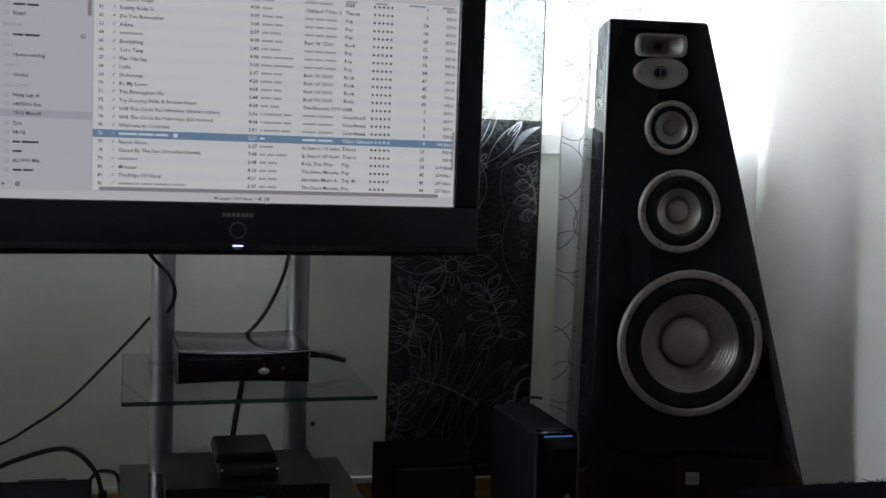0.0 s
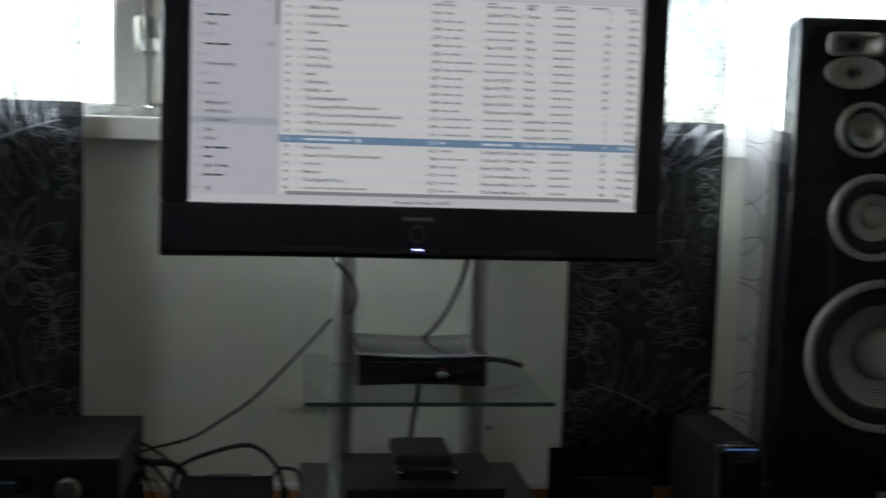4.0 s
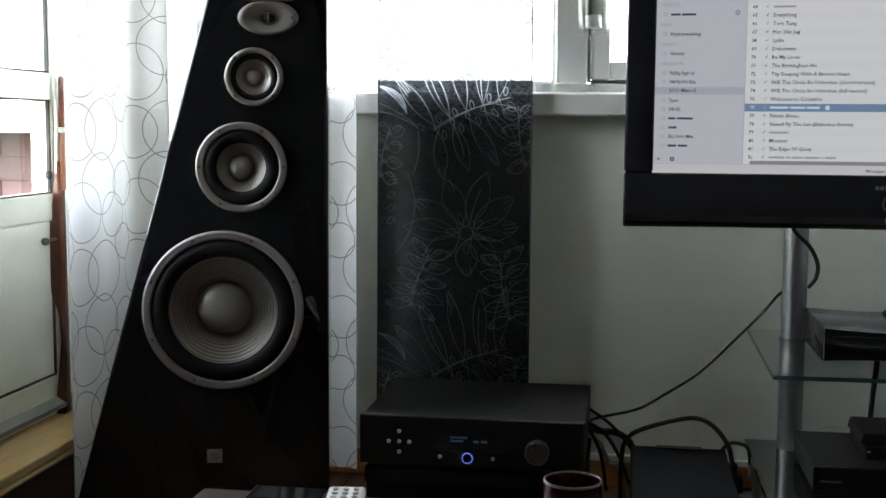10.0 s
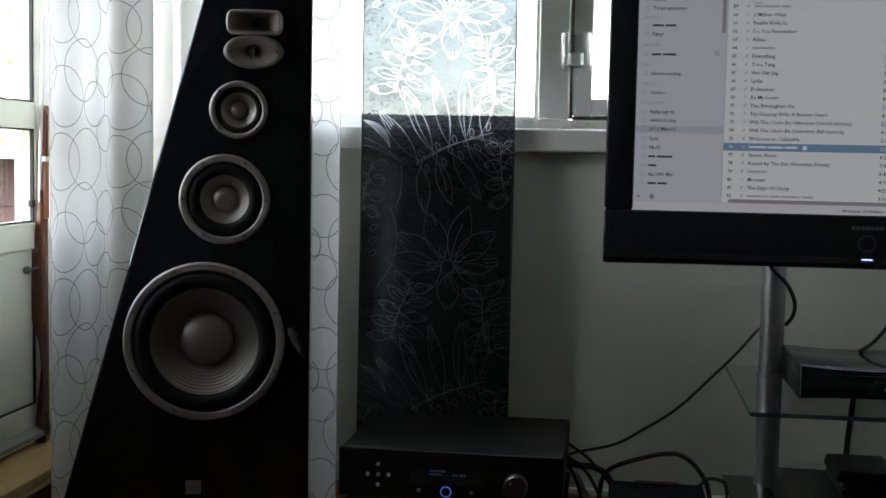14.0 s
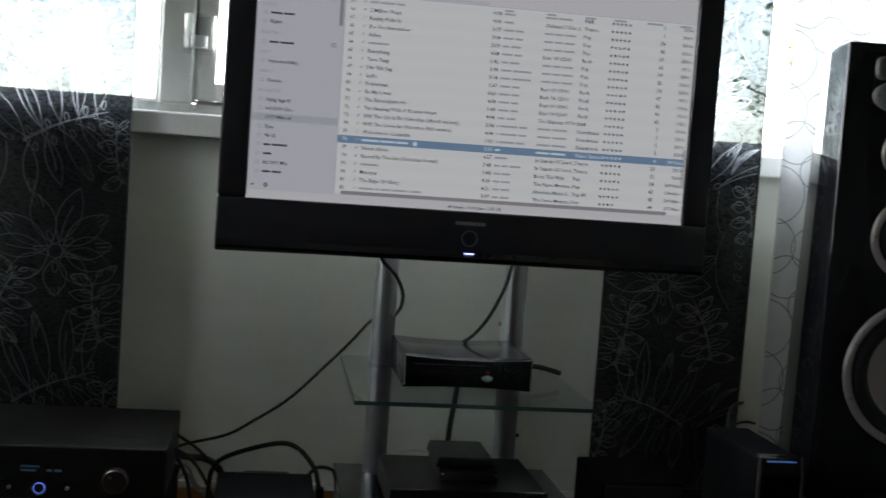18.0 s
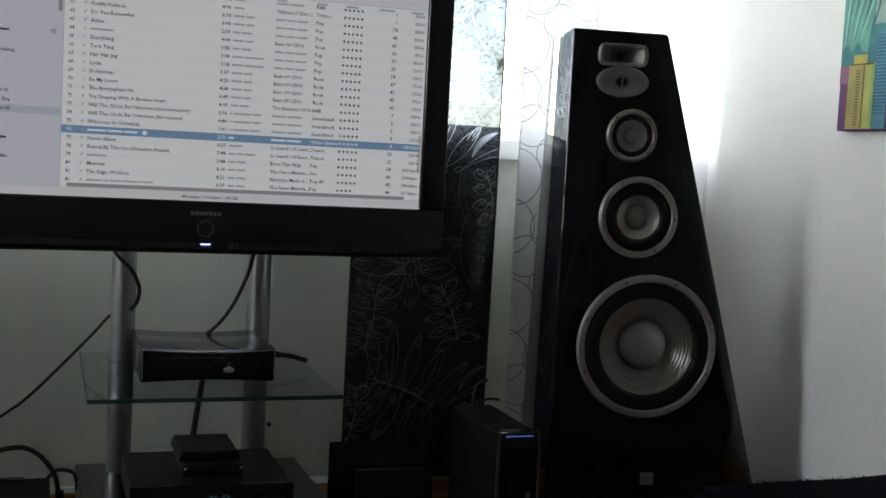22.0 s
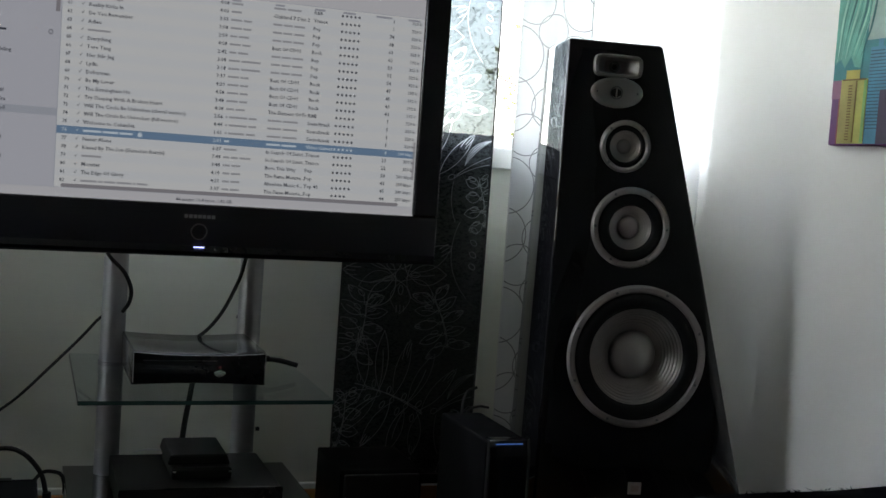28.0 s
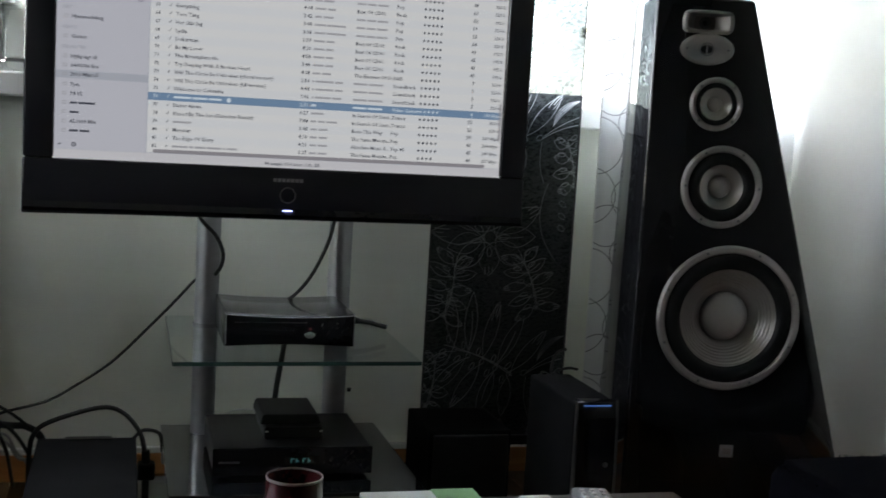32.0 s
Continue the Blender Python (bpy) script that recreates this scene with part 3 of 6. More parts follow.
# ---- curtains ----
def hanging(line, z0, z1, folds, depth, label, seed, shift=0.0, material=None):
    """A pleated curtain that follows a line of (x, y) points on the plan."""
    rng = random.Random(seed)
    way = smooth_line([(x, y, 0) for x, y in line], 24)
    run = [0.0]
    for a, b in zip(way, way[1:]):
        run.append(run[-1] + (b - a).length)
    def along(d):
        k = max(1, min(len(way) - 1, next((i for i, r in enumerate(run) if r >= d), len(way) - 1)))
        a, b = way[k - 1], way[k]
        p, e = a.lerp(b, (d - run[k - 1]) / max(1e-9, run[k] - run[k - 1])), (b - a).normalized()
        return p, Vector((-e.y, e.x, 0))
    bm = bmesh.new()
    uvl = bm.loops.layers.uv.new("UVMap")
    nx, nz = 110, 24
    ph, ph2 = rng.random() * 6, rng.random() * 6
    grid, arc = [], []
    spots = [along(run[-1] * i / nx) for i in range(nx + 1)]
    for j in range(nz + 1):
        z = z0 + (z1 - z0) * j / nz
        row, us, u, last = [], [], 0.0, None
        for i, (p, side) in enumerate(spots):
            q = i / nx
            d = depth * (0.7 + 0.3 * j / nz) * (math.sin(2 * math.pi * folds * q + ph) + 0.35 * math.sin(2 * math.pi * folds * 2.3 * q + ph2 + 0.6 * j / nz))
            v = p + side * d + Vector((0, 0, z))
            u += (v - last).length if last is not None else 0
            last = v
            row.append(bm.verts.new(v))
            us.append(u)
        grid.append(row)
        arc.append(us)
    for j in range(nz):
        for i in range(nx):
            f = bm.faces.new((grid[j][i], grid[j][i + 1], grid[j + 1][i + 1], grid[j + 1][i]))
            for lp, (a, b) in zip(f.loops, ((j, i), (j, i + 1), (j + 1, i + 1), (j + 1, i))):
                lp[uvl].uv = (arc[nz][b] + shift, grid[a][b].co.z - 1.045)
    cur = thing("curtain", (*line[0], z0), label, "curtain", "sheer curtains")
    ends = [(row[0].co.copy(), row[-1].co.copy()) for row in (grid[0], grid[nz // 2], grid[nz])]
    part("cloth", bm, material or M_RINGED, cur, smooth="all")
    for k in (0, 1) if material is None else ():
        part("side_hem", tube([e[k] for e in ends], 0.0016, 5, 3), M_WHITEPLASTIC, cur)
    return cur


hanging([(-1.605, 2.305), (-1.605, 2.42), (-1.603, 2.54), (-1.585, 2.625), (-1.519, 2.655)], 0.012, 2.3, 1.3, 0.011, "white sheer curtain with thin grey printed rings beside the door", 1, -0.150)
hanging([(-1.38, 2.665), (-1.22, 2.665), (-1.058, 2.665)], 0.03, 2.3, 1.6, 0.010, "white sheer curtain with grey rings at the window's end", 2, 0.08)
hanging([(0.868, 2.60), (0.96, 2.60), (1.06, 2.60)], 0.03, 2.3, 1.1, 0.012, "white sheer curtain with grey rings, daylight through it", 3, 0.02)
hanging([(1.065, 2.61), (1.23, 2.61), (1.405, 2.61)], 0.03, 2.3, 2.2, 0.012, "plain white sheer curtain glowing with daylight at the side wall", 4, material=M_SHEER)


# ---- panel curtains with leaf drawings ----
def curve2(a, b, bend, n=10):
    a, b = Vector(a), Vector(b)
    side = Vector((-(b - a).y, (b - a).x)) * bend
    return [a.lerp(b, t) + side * (4 * t * (1 - t)) for t in (i / n for i in range(n + 1))]


def lobe(root, d, ln, w, rng, hatch=True):
    """One finger of a leaf: two bowed edges meeting in a tip, with a vein and strokes at the tip."""
    tip, sd = root + d * ln, Vector((-d.y, d.x))
    bend = w / ln * 0.5
    lines = [curve2(root + sd * w * 0.15, tip, -bend, 12), curve2(root - sd * w * 0.15, tip, bend, 12)]
    if hatch:
        for k in range(3):
            q = tip - d * ln * 0.05 + sd * w * (k - 1) * 0.16
            lines.append(curve2(q, q - d * ln * rng.uniform(0.16, 0.28), 0.03, 3))
    else:
        lines.append(curve2(root + d * ln * 0.12, root + d * ln * 0.7, 0.04, 8))
    return lines


def oval(c, d, a, b):
    sd = Vector((-d.y, d.x))
    return [c + d * a * math.cos(t) + sd * b * math.sin(t) for t in (2 * math.pi * k / 14 for k in range(15))]


def split_leaf(root, tip, up, down, count, rng):
    """A split leaf: double rib, long fingers on both sides, oval holes along the rib."""
    root, tip = Vector(root), Vector(tip)
    ax = (tip - root).normalized()
    sd, ln = Vector((-ax.y, ax.x)), (tip - root).length
    lines = [curve2(root, tip, 0.05, 14), curve2(root + sd * 0.004, root.lerp(tip, 0.85), 0.06, 14)]
    for s, reach in ((1, up), (-1, down)):
        for k in range(count):
            t = (k + 0.25) / count
            d = (ax * (-0.35 + 1.15 * t) + sd * s).normalized()
            lines += lobe(root + ax * ln * t, d, reach * (0.75 + 0.35 * math.sin(math.pi * (0.25 + 0.6 * t))) * rng.uniform(0.9, 1.1), ln / count * 0.95, rng, k % 2 == 0)
            lines.append(oval(root + ax * ln * (t + 0.08) + d * 0.020, d, 0.010, 0.0048))
    return lines


def palm_leaf(c, size, rng):
    """Pointed fingers all round one point."""
    lines = []
    for k, a in enumerate((-0.75, -0.28, 0.12, 0.62, 1.30, 1.95, 2.55, 3.10, 3.75, 4.75)):
        a += rng.uniform(-0.06, 0.06)
        d = Vector((math.cos(a), math.sin(a)))
        lines += lobe(Vector(c) + d * 0.012, d, size * (0.95 + 0.25 * math.sin(a)) * rng.uniform(0.85, 1.15), 0.060, rng, k % 3 != 1)
        if k % 2:
            lines.append(oval(Vector(c) + d * 0.036, d, 0.012, 0.006))
    return lines


def leaf_design(rng):
    """One repeat of the drawing, 0.361 wide and 0.586 high, from its lower edge."""
    lines = split_leaf((0.132, 0.272), (0.310, 0.349), 0.150, 0.115, 5, rng)
    lines += palm_leaf((0.211, 0.032), 0.125, rng)
    lines += split_leaf((0.081, -0.146), (0.128, -0.008), 0.060, 0.060, 5, rng)
    lines += split_leaf((0.321, -0.170), (0.292, -0.017), 0.055, 0.065, 5, rng)
    lines += split_leaf((0.352, 0.190), (0.330, 0.330), 0.045, 0.040, 4, rng)
    lines += split_leaf((0.006, 0.160), (0.030, 0.285), 0.030, 0.040, 4, rng)
    lines += [curve2((0.0, 0.336), (0.090, 0.284), 0.04, 8), curve2((0.004, 0.316), (0.094, 0.278), 0.05, 8), oval(Vector((0.101, 0.280)), Vector((0.87, -0.5)), 0.009, 0.006)]
    lines += [curve2((0.002, 0.375), (0.068, 0.310), 0.06 + 0.05 * k, 10) for k in range(4)]
    lines += [curve2((0.094, 0.270), (0.083, 0.170), 0.08, 10), curve2((0.040, -0.02), (0.070, 0.17), -0.16, 14)]
    lines += [oval(Vector((0.030, 0.06 + 0.03 * k)), Vector((0.8, 0.6)), 0.010, 0.006) for k in range(4)]
    return lines


def panel_curtain(x0, x1, y, z0, z1, seed, mirror, label):
    rng = random.Random(seed)
    cur = thing("panel_curtain", ((x0 + x1) / 2, y, z0), label, "curtain", "black leaf panels")
    def wave(x, z):
        return 0.004 * np.sin(3.1 * z + seed) + 0.0025 * np.sin(9 * (x - x0) + 2 * z)
    cell, top = 0.0013, 1.34
    nx, nz = int((x1 - x0) / cell) + 1, int((top - z0) / cell) + 1
    drawn = np.zeros((nz, nx), dtype=np.float32)
    for line in leaf_design(rng):
        half = rng.uniform(0.0005, 0.00085)
        for rise in (-0.596, -0.01, 0.576, 1.162):
            for a, b in zip(line, line[1:]):
                ax, bx = ((0.361 - a[0], 0.361 - b[0]) if mirror else (a[0], b[0]))
                az, bz = a[1] + 0.586 + rise - z0, b[1] + 0.586 + rise - z0
                i0, i1 = max(0, int((min(ax, bx) - 0.004) / cell)), min(nx, int((max(ax, bx) + 0.004) / cell) + 2)
                j0, j1 = max(0, int((min(az, bz) - 0.004) / cell)), min(nz, int((max(az, bz) + 0.004) / cell) + 2)
                if i0 >= i1 or j0 >= j1:
                    continue
                gx, gz = np.meshgrid(np.arange(i0, i1) * cell, np.arange(j0, j1) * cell)
                ex, ez = bx - ax, bz - az
                t = np.clip(((gx - ax) * ex + (gz - az) * ez) / max(1e-12, ex * ex + ez * ez), 0, 1)
                far = np.hypot(gx - ax - t * ex, gz - az - t * ez)
                drawn[j0:j1, i0:i1] = np.maximum(drawn[j0:j1, i0:i1], np.clip(1.35 - far / (half * 1.5), 0, 1))
    xs = np.append(np.arange(nx - 1) * cell + x0, x1)
    zs = np.arange(nz) * cell + z0
    zs, drawn = np.append(zs, z1), np.vstack([drawn, np.zeros((1, nx), dtype=np.float32)])
    gx, gz = np.meshgrid(xs, zs)
    here = np.stack([gx, y + wave(gx, gz), gz], axis=-1).reshape(-1, 3) - np.array([(x0 + x1) / 2, y, z0])
    k = np.arange(nx * (len(zs) - 1)).reshape(-1, nx)[:, :-1].reshape(-1)
    me = bpy.data.meshes.new("cloth")
    me.from_pydata(here, [], np.stack([k, k + 1, k + nx + 1, k + nx], axis=-1).tolist())
    me.attributes.new("leaf_print", "FLOAT", "POINT").data.foreach_set("value", drawn.reshape(-1))
    me.materials.append(M_PANELCLOTH)
    cl = new("cloth", me)
    cl.parent = cur
    tagged(cl, "black open weave with line drawings of split leaves")
    for x in (x0, x1):
        e = [(x, y + float(wave(x, z0 + (z1 - z0) * q / 10)) - 0.001, z0 + (z1 - z0) * q / 10) for q in range(11)]
        part("side_hem", tube(e, 0.0022, 6, 3), M_RUBBER, cur)
    part("weight_bar", block((x0, y - 0.008, z0 - 0.012), (x1, y + 0.012, z0 + 0.012), 0.002), M_BLACKMETAL, cur)
    return cur


panel_curtain(-1.007, -0.646, 2.668, 0.10, 2.3, 5, False, "black translucent panel curtain with silver leaf drawings, glowing before the window")
panel_curtain(0.473, 0.835, 2.668, 0.10, 2.3, 8, True, "black panel curtain with silver leaf drawings behind the television")


# ---- loudspeakers ----
def cone_profile(r_in, r_cap, deep, ridges, rib):
    """From the roll down the cone to the dust cap."""
    out = []
    for k in range(ridges * 4 + 1):
        s = k / (ridges * 4)
        r = r_in + (r_cap - r_in) * s
        out.append((r, deep * s ** 0.85 + (rib * math.cos(2 * math.pi * k / 4) if s < 0.72 else 0)))
    return out


def driver(sp, x, z, R, ring_in, cone_r, cap_r, deep, screws, s, ridges=7, first=0.5):
    at = pose(x * s, 0, z)
    ring = turned([(R, 0.0), (R, -0.005), (R - 0.004, -0.009), (ring_in + 0.003, -0.009), (ring_in, -0.006), (ring_in, 0.004)], 64)
    frame_ = part("driver_frame", moved(ring, at), M_FRAME, sp, "grey cast driver ring", local=True, smooth=True)
    for k in range(screws):
        a = 2 * math.pi * (k + first) / screws
        m = at @ pose((R + ring_in) / 2 * math.cos(a), -0.0085, (R + ring_in) / 2 * math.sin(a))
        part("screw", moved(turned([(0.0, -0.0016), (0.0028, -0.0014), (0.0036, 0.0)], 10), m), M_SCREW, frame_, local=True)
    mid = (ring_in + cone_r) / 2
    w = (ring_in - cone_r) / 2
    roll = [(ring_in, -0.003)] + [(mid + w * 0.8 * math.cos(a), -0.003 - w * 0.42 * math.sin(a)) for a in (math.pi * k / 8 for k in range(9))] + [(cone_r, -0.001)]
    part("surround", moved(turned(roll, 56), at), M_SURROUND, sp, local=True, smooth="all")
    part("cone", moved(turned([(cone_r, -0.002)] + cone_profile(cone_r - 0.001, cap_r * 0.95, deep, ridges, 0.0019 if cone_r > 0.1 else 0.0006), 64), at), M_CONE, sp, "ribbed silver cone", local=True, smooth="all")
    dome = [(cap_r * math.cos(a), deep * 0.9 - cap_r * 0.50 * math.sin(a)) for a in (math.pi / 2 * k / 8 for k in range(8))] + [(0, deep * 0.9 - cap_r * 0.50)]
    part("dust_cap", moved(turned(dome, 40), at), M_CAP, sp, local=True, smooth="all")


def rounded_rect(w, h, r, bulge=0.0, n=6):
    pts = []
    corners = ((w / 2 - r, h / 2 - r, 0), (-w / 2 + r, h / 2 - r, 90), (-w / 2 + r, -h / 2 + r, 180), (w / 2 - r, -h / 2 + r, 270))
    for q, (cx, cz, a0) in enumerate(corners):
        for k in range(n + 1):
            a = radians(a0 + 90 * k / n)
            pts.append((cx + r * math.cos(a), cz + r * math.sin(a)))
        nx_, nz_, na = corners[(q + 1) % 4]
        end = (nx_ + r * math.cos(radians(na)), nz_ + r * math.sin(radians(na)))
        last = pts[-1]
        pts += [(last[0] + (end[0] - last[0]) * k / 6, last[1] + (end[1] - last[1]) * k / 6) for k in range(1, 6)]
    return [(x * (1 + bulge * (1 - (2 * z / h) ** 2)), z * (1 + bulge * 0.6 * (1 - (2 * x / w) ** 2))) for x, z in pts]


def loft(rings, cap=True):
    bm = bmesh.new()
    vs = [[bm.verts.new(p) for p in ring] for ring in rings]
    for a, b in zip(vs, vs[1:]):
        for i in range(len(a)):
            bm.faces.new((a[i], a[(i + 1) % len(a)], b[(i + 1) % len(b)], b[i]))
    if cap:
        bm.faces.new(vs[-1])
    bmesh.ops.recalc_face_normals(bm, faces=bm.faces[:])
    return bm


def carve(ob, cutter):
    """Cuts the openings for the drivers out of a cabinet."""
    me = bpy.data.meshes.new("cutter")
    cutter.to_mesh(me)
    cutter.free()
    tool = new("cutter", me)
    tool.matrix_world = ORIGIN[ob.name]
    mod = ob.modifiers.new("openings", "BOOLEAN")
    mod.operation, mod.solver, mod.object = "DIFFERENCE", "EXACT", tool
    bpy.context.view_layer.update()
    done = bpy.data.meshes.new_from_object(ob.evaluated_get(bpy.context.evaluated_depsgraph_get()))
    ob.modifiers.clear()
    ob.data = done
    bpy.data.objects.remove(tool)
    for p in done.polygons:
        p.use_smooth = p.area < 0.01        # the large faces stay truly flat
    done.set_sharp_from_angle(angle=radians(35))


def loudspeaker(at, turn, s, label):
    """A leaning tower: s = 1 when the outer, slanting side is towards +x."""
    sp = thing("loudspeaker", at, label, "loudspeaker", "tower loudspeakers", turn=turn)
    H, top, lean = 1.171, 0.212, 0.265
    base = top + lean * H
    d_top, d_base = 0.185, 0.29
    bm = bmesh.new()
    vs = [bm.verts.new(p) for p in ((0, 0, 0.03), (base * s, 0, 0.03), (top * s, 0, H), (0, 0, H), (0, d_base, 0.03), ((base - 0.16) * s, d_base, 0.03), ((top - 0.075) * s, d_top, H - 0.004), (0, d_top, H - 0.004))]
    for f in ((0, 1, 2, 3), (4, 7, 6, 5), (0, 3, 7, 4), (1, 5, 6, 2), (3, 2, 6, 7), (0, 4, 5, 1)):
        bm.faces.new([vs[i] for i in f])
    bmesh.ops.recalc_face_normals(bm, faces=bm.faces[:])
    bmesh.ops.bevel(bm, geom=bm.edges[:], offset=0.008, segments=4, profile=0.5, affect="EDGES")
    cab_ = part("cabinet", bm, M_LACQUER, sp, "glossy black lacquered cabinet", local=True)
    cuts = [moved(turned([(0, -0.05), (r, -0.05), (r, 0.07), (0, 0.07)], 64), pose(x * s, 0, z)) for x, z, r in ((0.206, 0.4955, 0.150), (0.168, 0.776, 0.084), (0.142, 0.950, 0.053), (0.114, 1.063, 0.030))]
    cuts.append(block((0.112 * s - 0.045, -0.05, 1.119 - 0.018), (0.112 * s + 0.045, 0.05, 1.119 + 0.018)))
    carve(cab_, joined(*cuts))
    part("plinth", moved(block((min(-0.01 * s, (base + 0.01) * s), -0.01, 0), (max(-0.01 * s, (base + 0.01) * s), d_base + 0.01, 0.03), 0.004), Matrix.Identity(4)), M_BLACK, sp, local=True)
    driver(sp, 0.206, 0.4955, 0.1572, 0.1405, 0.1060, 0.0535, 0.036, 8, s, 9)
    driver(sp, 0.168, 0.776, 0.088, 0.0735, 0.0475, 0.0242, 0.014, 6, s, 5, 0.0)
    driver(sp, 0.142, 0.950, 0.0565, 0.0452, 0.0342, 0.016, 0.010, 4, s, 3)
    # oval tweeter plate
    ox, oz = 0.114 * s, 1.063
    plate = turned([(0.058, 0.0), (0.058, -0.003), (0.054, -0.007), (0.046, -0.006), (0.018, 0.004), (0.014, 0.004)], 48, 0.57)
    ov = part("tweeter_plate", moved(plate, pose(ox, 0, oz)), M_FRAME, sp, "grey oval tweeter plate", local=True, smooth="all")
    part("tweeter_dome", moved(turned([(0.0145, 0.0035), (0.0135, 0.006), (0.011, 0.0065), (0.009, 0.003), (0.005, 0.0005), (0, 0.0)], 28), pose(ox, 0, oz)), M_BLACK, ov, local=True, smooth="all")
    part("dome_ring", moved(turned([(0.0140, 0.003), (0.0140, 0.0005), (0.0122, 0.0005), (0.0122, 0.005)], 32), pose(ox, 0, oz)), M_SCREW, ov, "thin bright ring round the dome", local=True, smooth=True)
    part("phase_bar", moved(block((-0.0016, -0.0005, -0.0125), (0.0016, 0.001, 0.0125), 0.0006), pose(ox, 0, oz)), M_FRAME, ov, local=True)
    for dx in (-0.045, 0.045):
        part("screw", moved(turned([(0.0, -0.0016), (0.002, -0.0014), (0.0026, 0.0)], 10), pose(ox + dx, -0.0055, oz)), M_SCREW, ov, local=True)
    # horn
    hx, hz = 0.112 * s, 1.119
    def rect(w, h, y, r):
        return [(hx + a, y, hz + b) for a, b in rounded_rect(w, h, r, 0.085)]
    part("horn", loft([rect(0.101, 0.046, 0, 0.009), rect(0.101, 0.046, -0.006, 0.009), rect(0.096, 0.042, -0.009, 0.008), rect(0.084, 0.034, -0.008, 0.004), rect(0.052, 0.030, 0.014, 0.003), rect(0.042, 0.027, 0.024, 0.002)]), M_FRAME, sp, "grey horn flare", local=True, smooth=True)
    throat = part("horn_throat", moved(turned([(0.0125, 0.0), (0.0115, -0.003), (0.0095, -0.003), (0.0085, 0.001), (0, 0.002)], 24), pose(hx, 0.0225, hz)), M_SCREW, sp, "ring at the horn's throat", local=True, smooth=True)
    part("throat_dome", moved(turned([(0.006, 0.002), (0.004, -0.0015), (0, -0.0025)], 18), pose(hx, 0.0225, hz)), M_BLACK, throat, local=True, smooth="all")
    for dx, dz in ((-0.047, 0.017), (0.047, 0.017), (-0.047, -0.017), (0.047, -0.017)):
        part("screw", moved(turned([(0.0, -0.0016), (0.0016, -0.0014), (0.0020, 0.0)], 10), pose(hx + dx, -0.0085, hz + dz)), M_SCREW, sp, local=True)
    part("badge", moved(block((-0.015, -0.004, -0.0135), (0.015, 0, 0.0135), 0.001), pose(0.226 * s, 0, 0.203)), M_BADGE, sp, "small grey square badge", local=True)
    part("badge_mark", moved(block((-0.009, -0.0048, -0.0065), (0.009, -0.0041, 0.0065), 0.0005), pose(0.226 * s, 0, 0.203)), M_FRAME, sp, "darker shape on the badge", local=True)
    return sp


loudspeaker((-1.003, 2.180, 0), 13, -1, "tall black glossy tower loudspeaker with silver cones near the door")
loudspeaker((0.815, 2.222, 0), -10, 1, "tall black glossy tower loudspeaker with silver cones near the side wall")

# ---- television on its glass stand ----
TVL, TVR, TVB, TVT = -0.432, 0.565, 0.668, 1.325
SCL, SCR, SCB, SCT = -0.376, 0.510, 0.771, 1.270
tv = thing("television", (0.07, TV_Y + 0.06, TVB), "black gloss flat television showing a light music list", "television")
def bezel_block(lo, hi):
    return block((lo[0], TV_Y - 0.012, lo[1]), (hi[0], TV_Y + 0.03, hi[1]), 0.006, 3)
part("bezel", joined(prism([(TVL, TVB - 0.003), (TVL + 0.2, TVB - 0.001), (TVR - 0.2, TVB), (TVR, TVB + 0.004), (TVR, SCB), (TVL, SCB)], "y", TV_Y - 0.012, TV_Y + 0.03, 0.005, 3), bezel_block((TVL, SCB + 0.0005), (SCL, SCT)), bezel_block((SCR, SCB + 0.0005), (TVR, SCT)), bezel_block((TVL, SCT + 0.0005), (TVR, TVT))), M_BEZEL, tv, "glossy black bezel", smooth=True)
part("back_shell", prism([(TVL + 0.01, TV_Y + 0.03), (TVR - 0.01, TV_Y + 0.03), (TVR - 0.12, TV_Y + 0.10), (TVL + 0.12, TV_Y + 0.10)], "z", TVB + 0.015, TVT - 0.01, 0.006), M_BLACK, tv)
part("speaker_lip", prism([(TV_Y - 0.014, TVB + 0.003), (TV_Y - 0.019, TVB + 0.010), (TV_Y - 0.014, TVB + 0.022), (TV_Y - 0.010, TVB + 0.022), (TV_Y - 0.010, TVB + 0.003)], "x", TVL + 0.004, TVR - 0.004), M_GLOSS, tv)
ring = part("power_ring", moved(turned([(0.0165, 0.0), (0.0165, -0.002), (0.0150, -0.0026), (0.0140, -0.002), (0.0140, 0.0)], 40), pose(0.070, TV_Y - 0.012, 0.717)), M_SCREW, tv, "thin grey ring round the power key", smooth=True)
part("power_light", block((0.060, TV_Y - 0.0215, 0.6855), (0.080, TV_Y - 0.0165, 0.6880), 0.0012), glowing("power_glow", (0.34, 0.40, 1.0), 3.2), tv, "small blue-white power light")
for k in range(7):
    part("brand_bar", block((0.040 + k * 0.0088, TV_Y - 0.0135, 0.7435), (0.0468 + k * 0.0088, TV_Y - 0.0122, 0.7505)), M_BADGE, tv, "small grey maker's mark")
M_SCREEN = glowing("screen_white", (0.76, 0.81, 0.845), 0.50)
M_SCREEN2 = glowing("screen_tinted_row", (0.73, 0.79, 0.845), 0.50)
screen = part("screen", block((SCL - 0.002, TV_Y - 0.002, SCB - 0.002), (SCR + 0.002, TV_Y + 0.02, SCT + 0.002)), M_SCREEN, tv, "lit screen with a music library list")

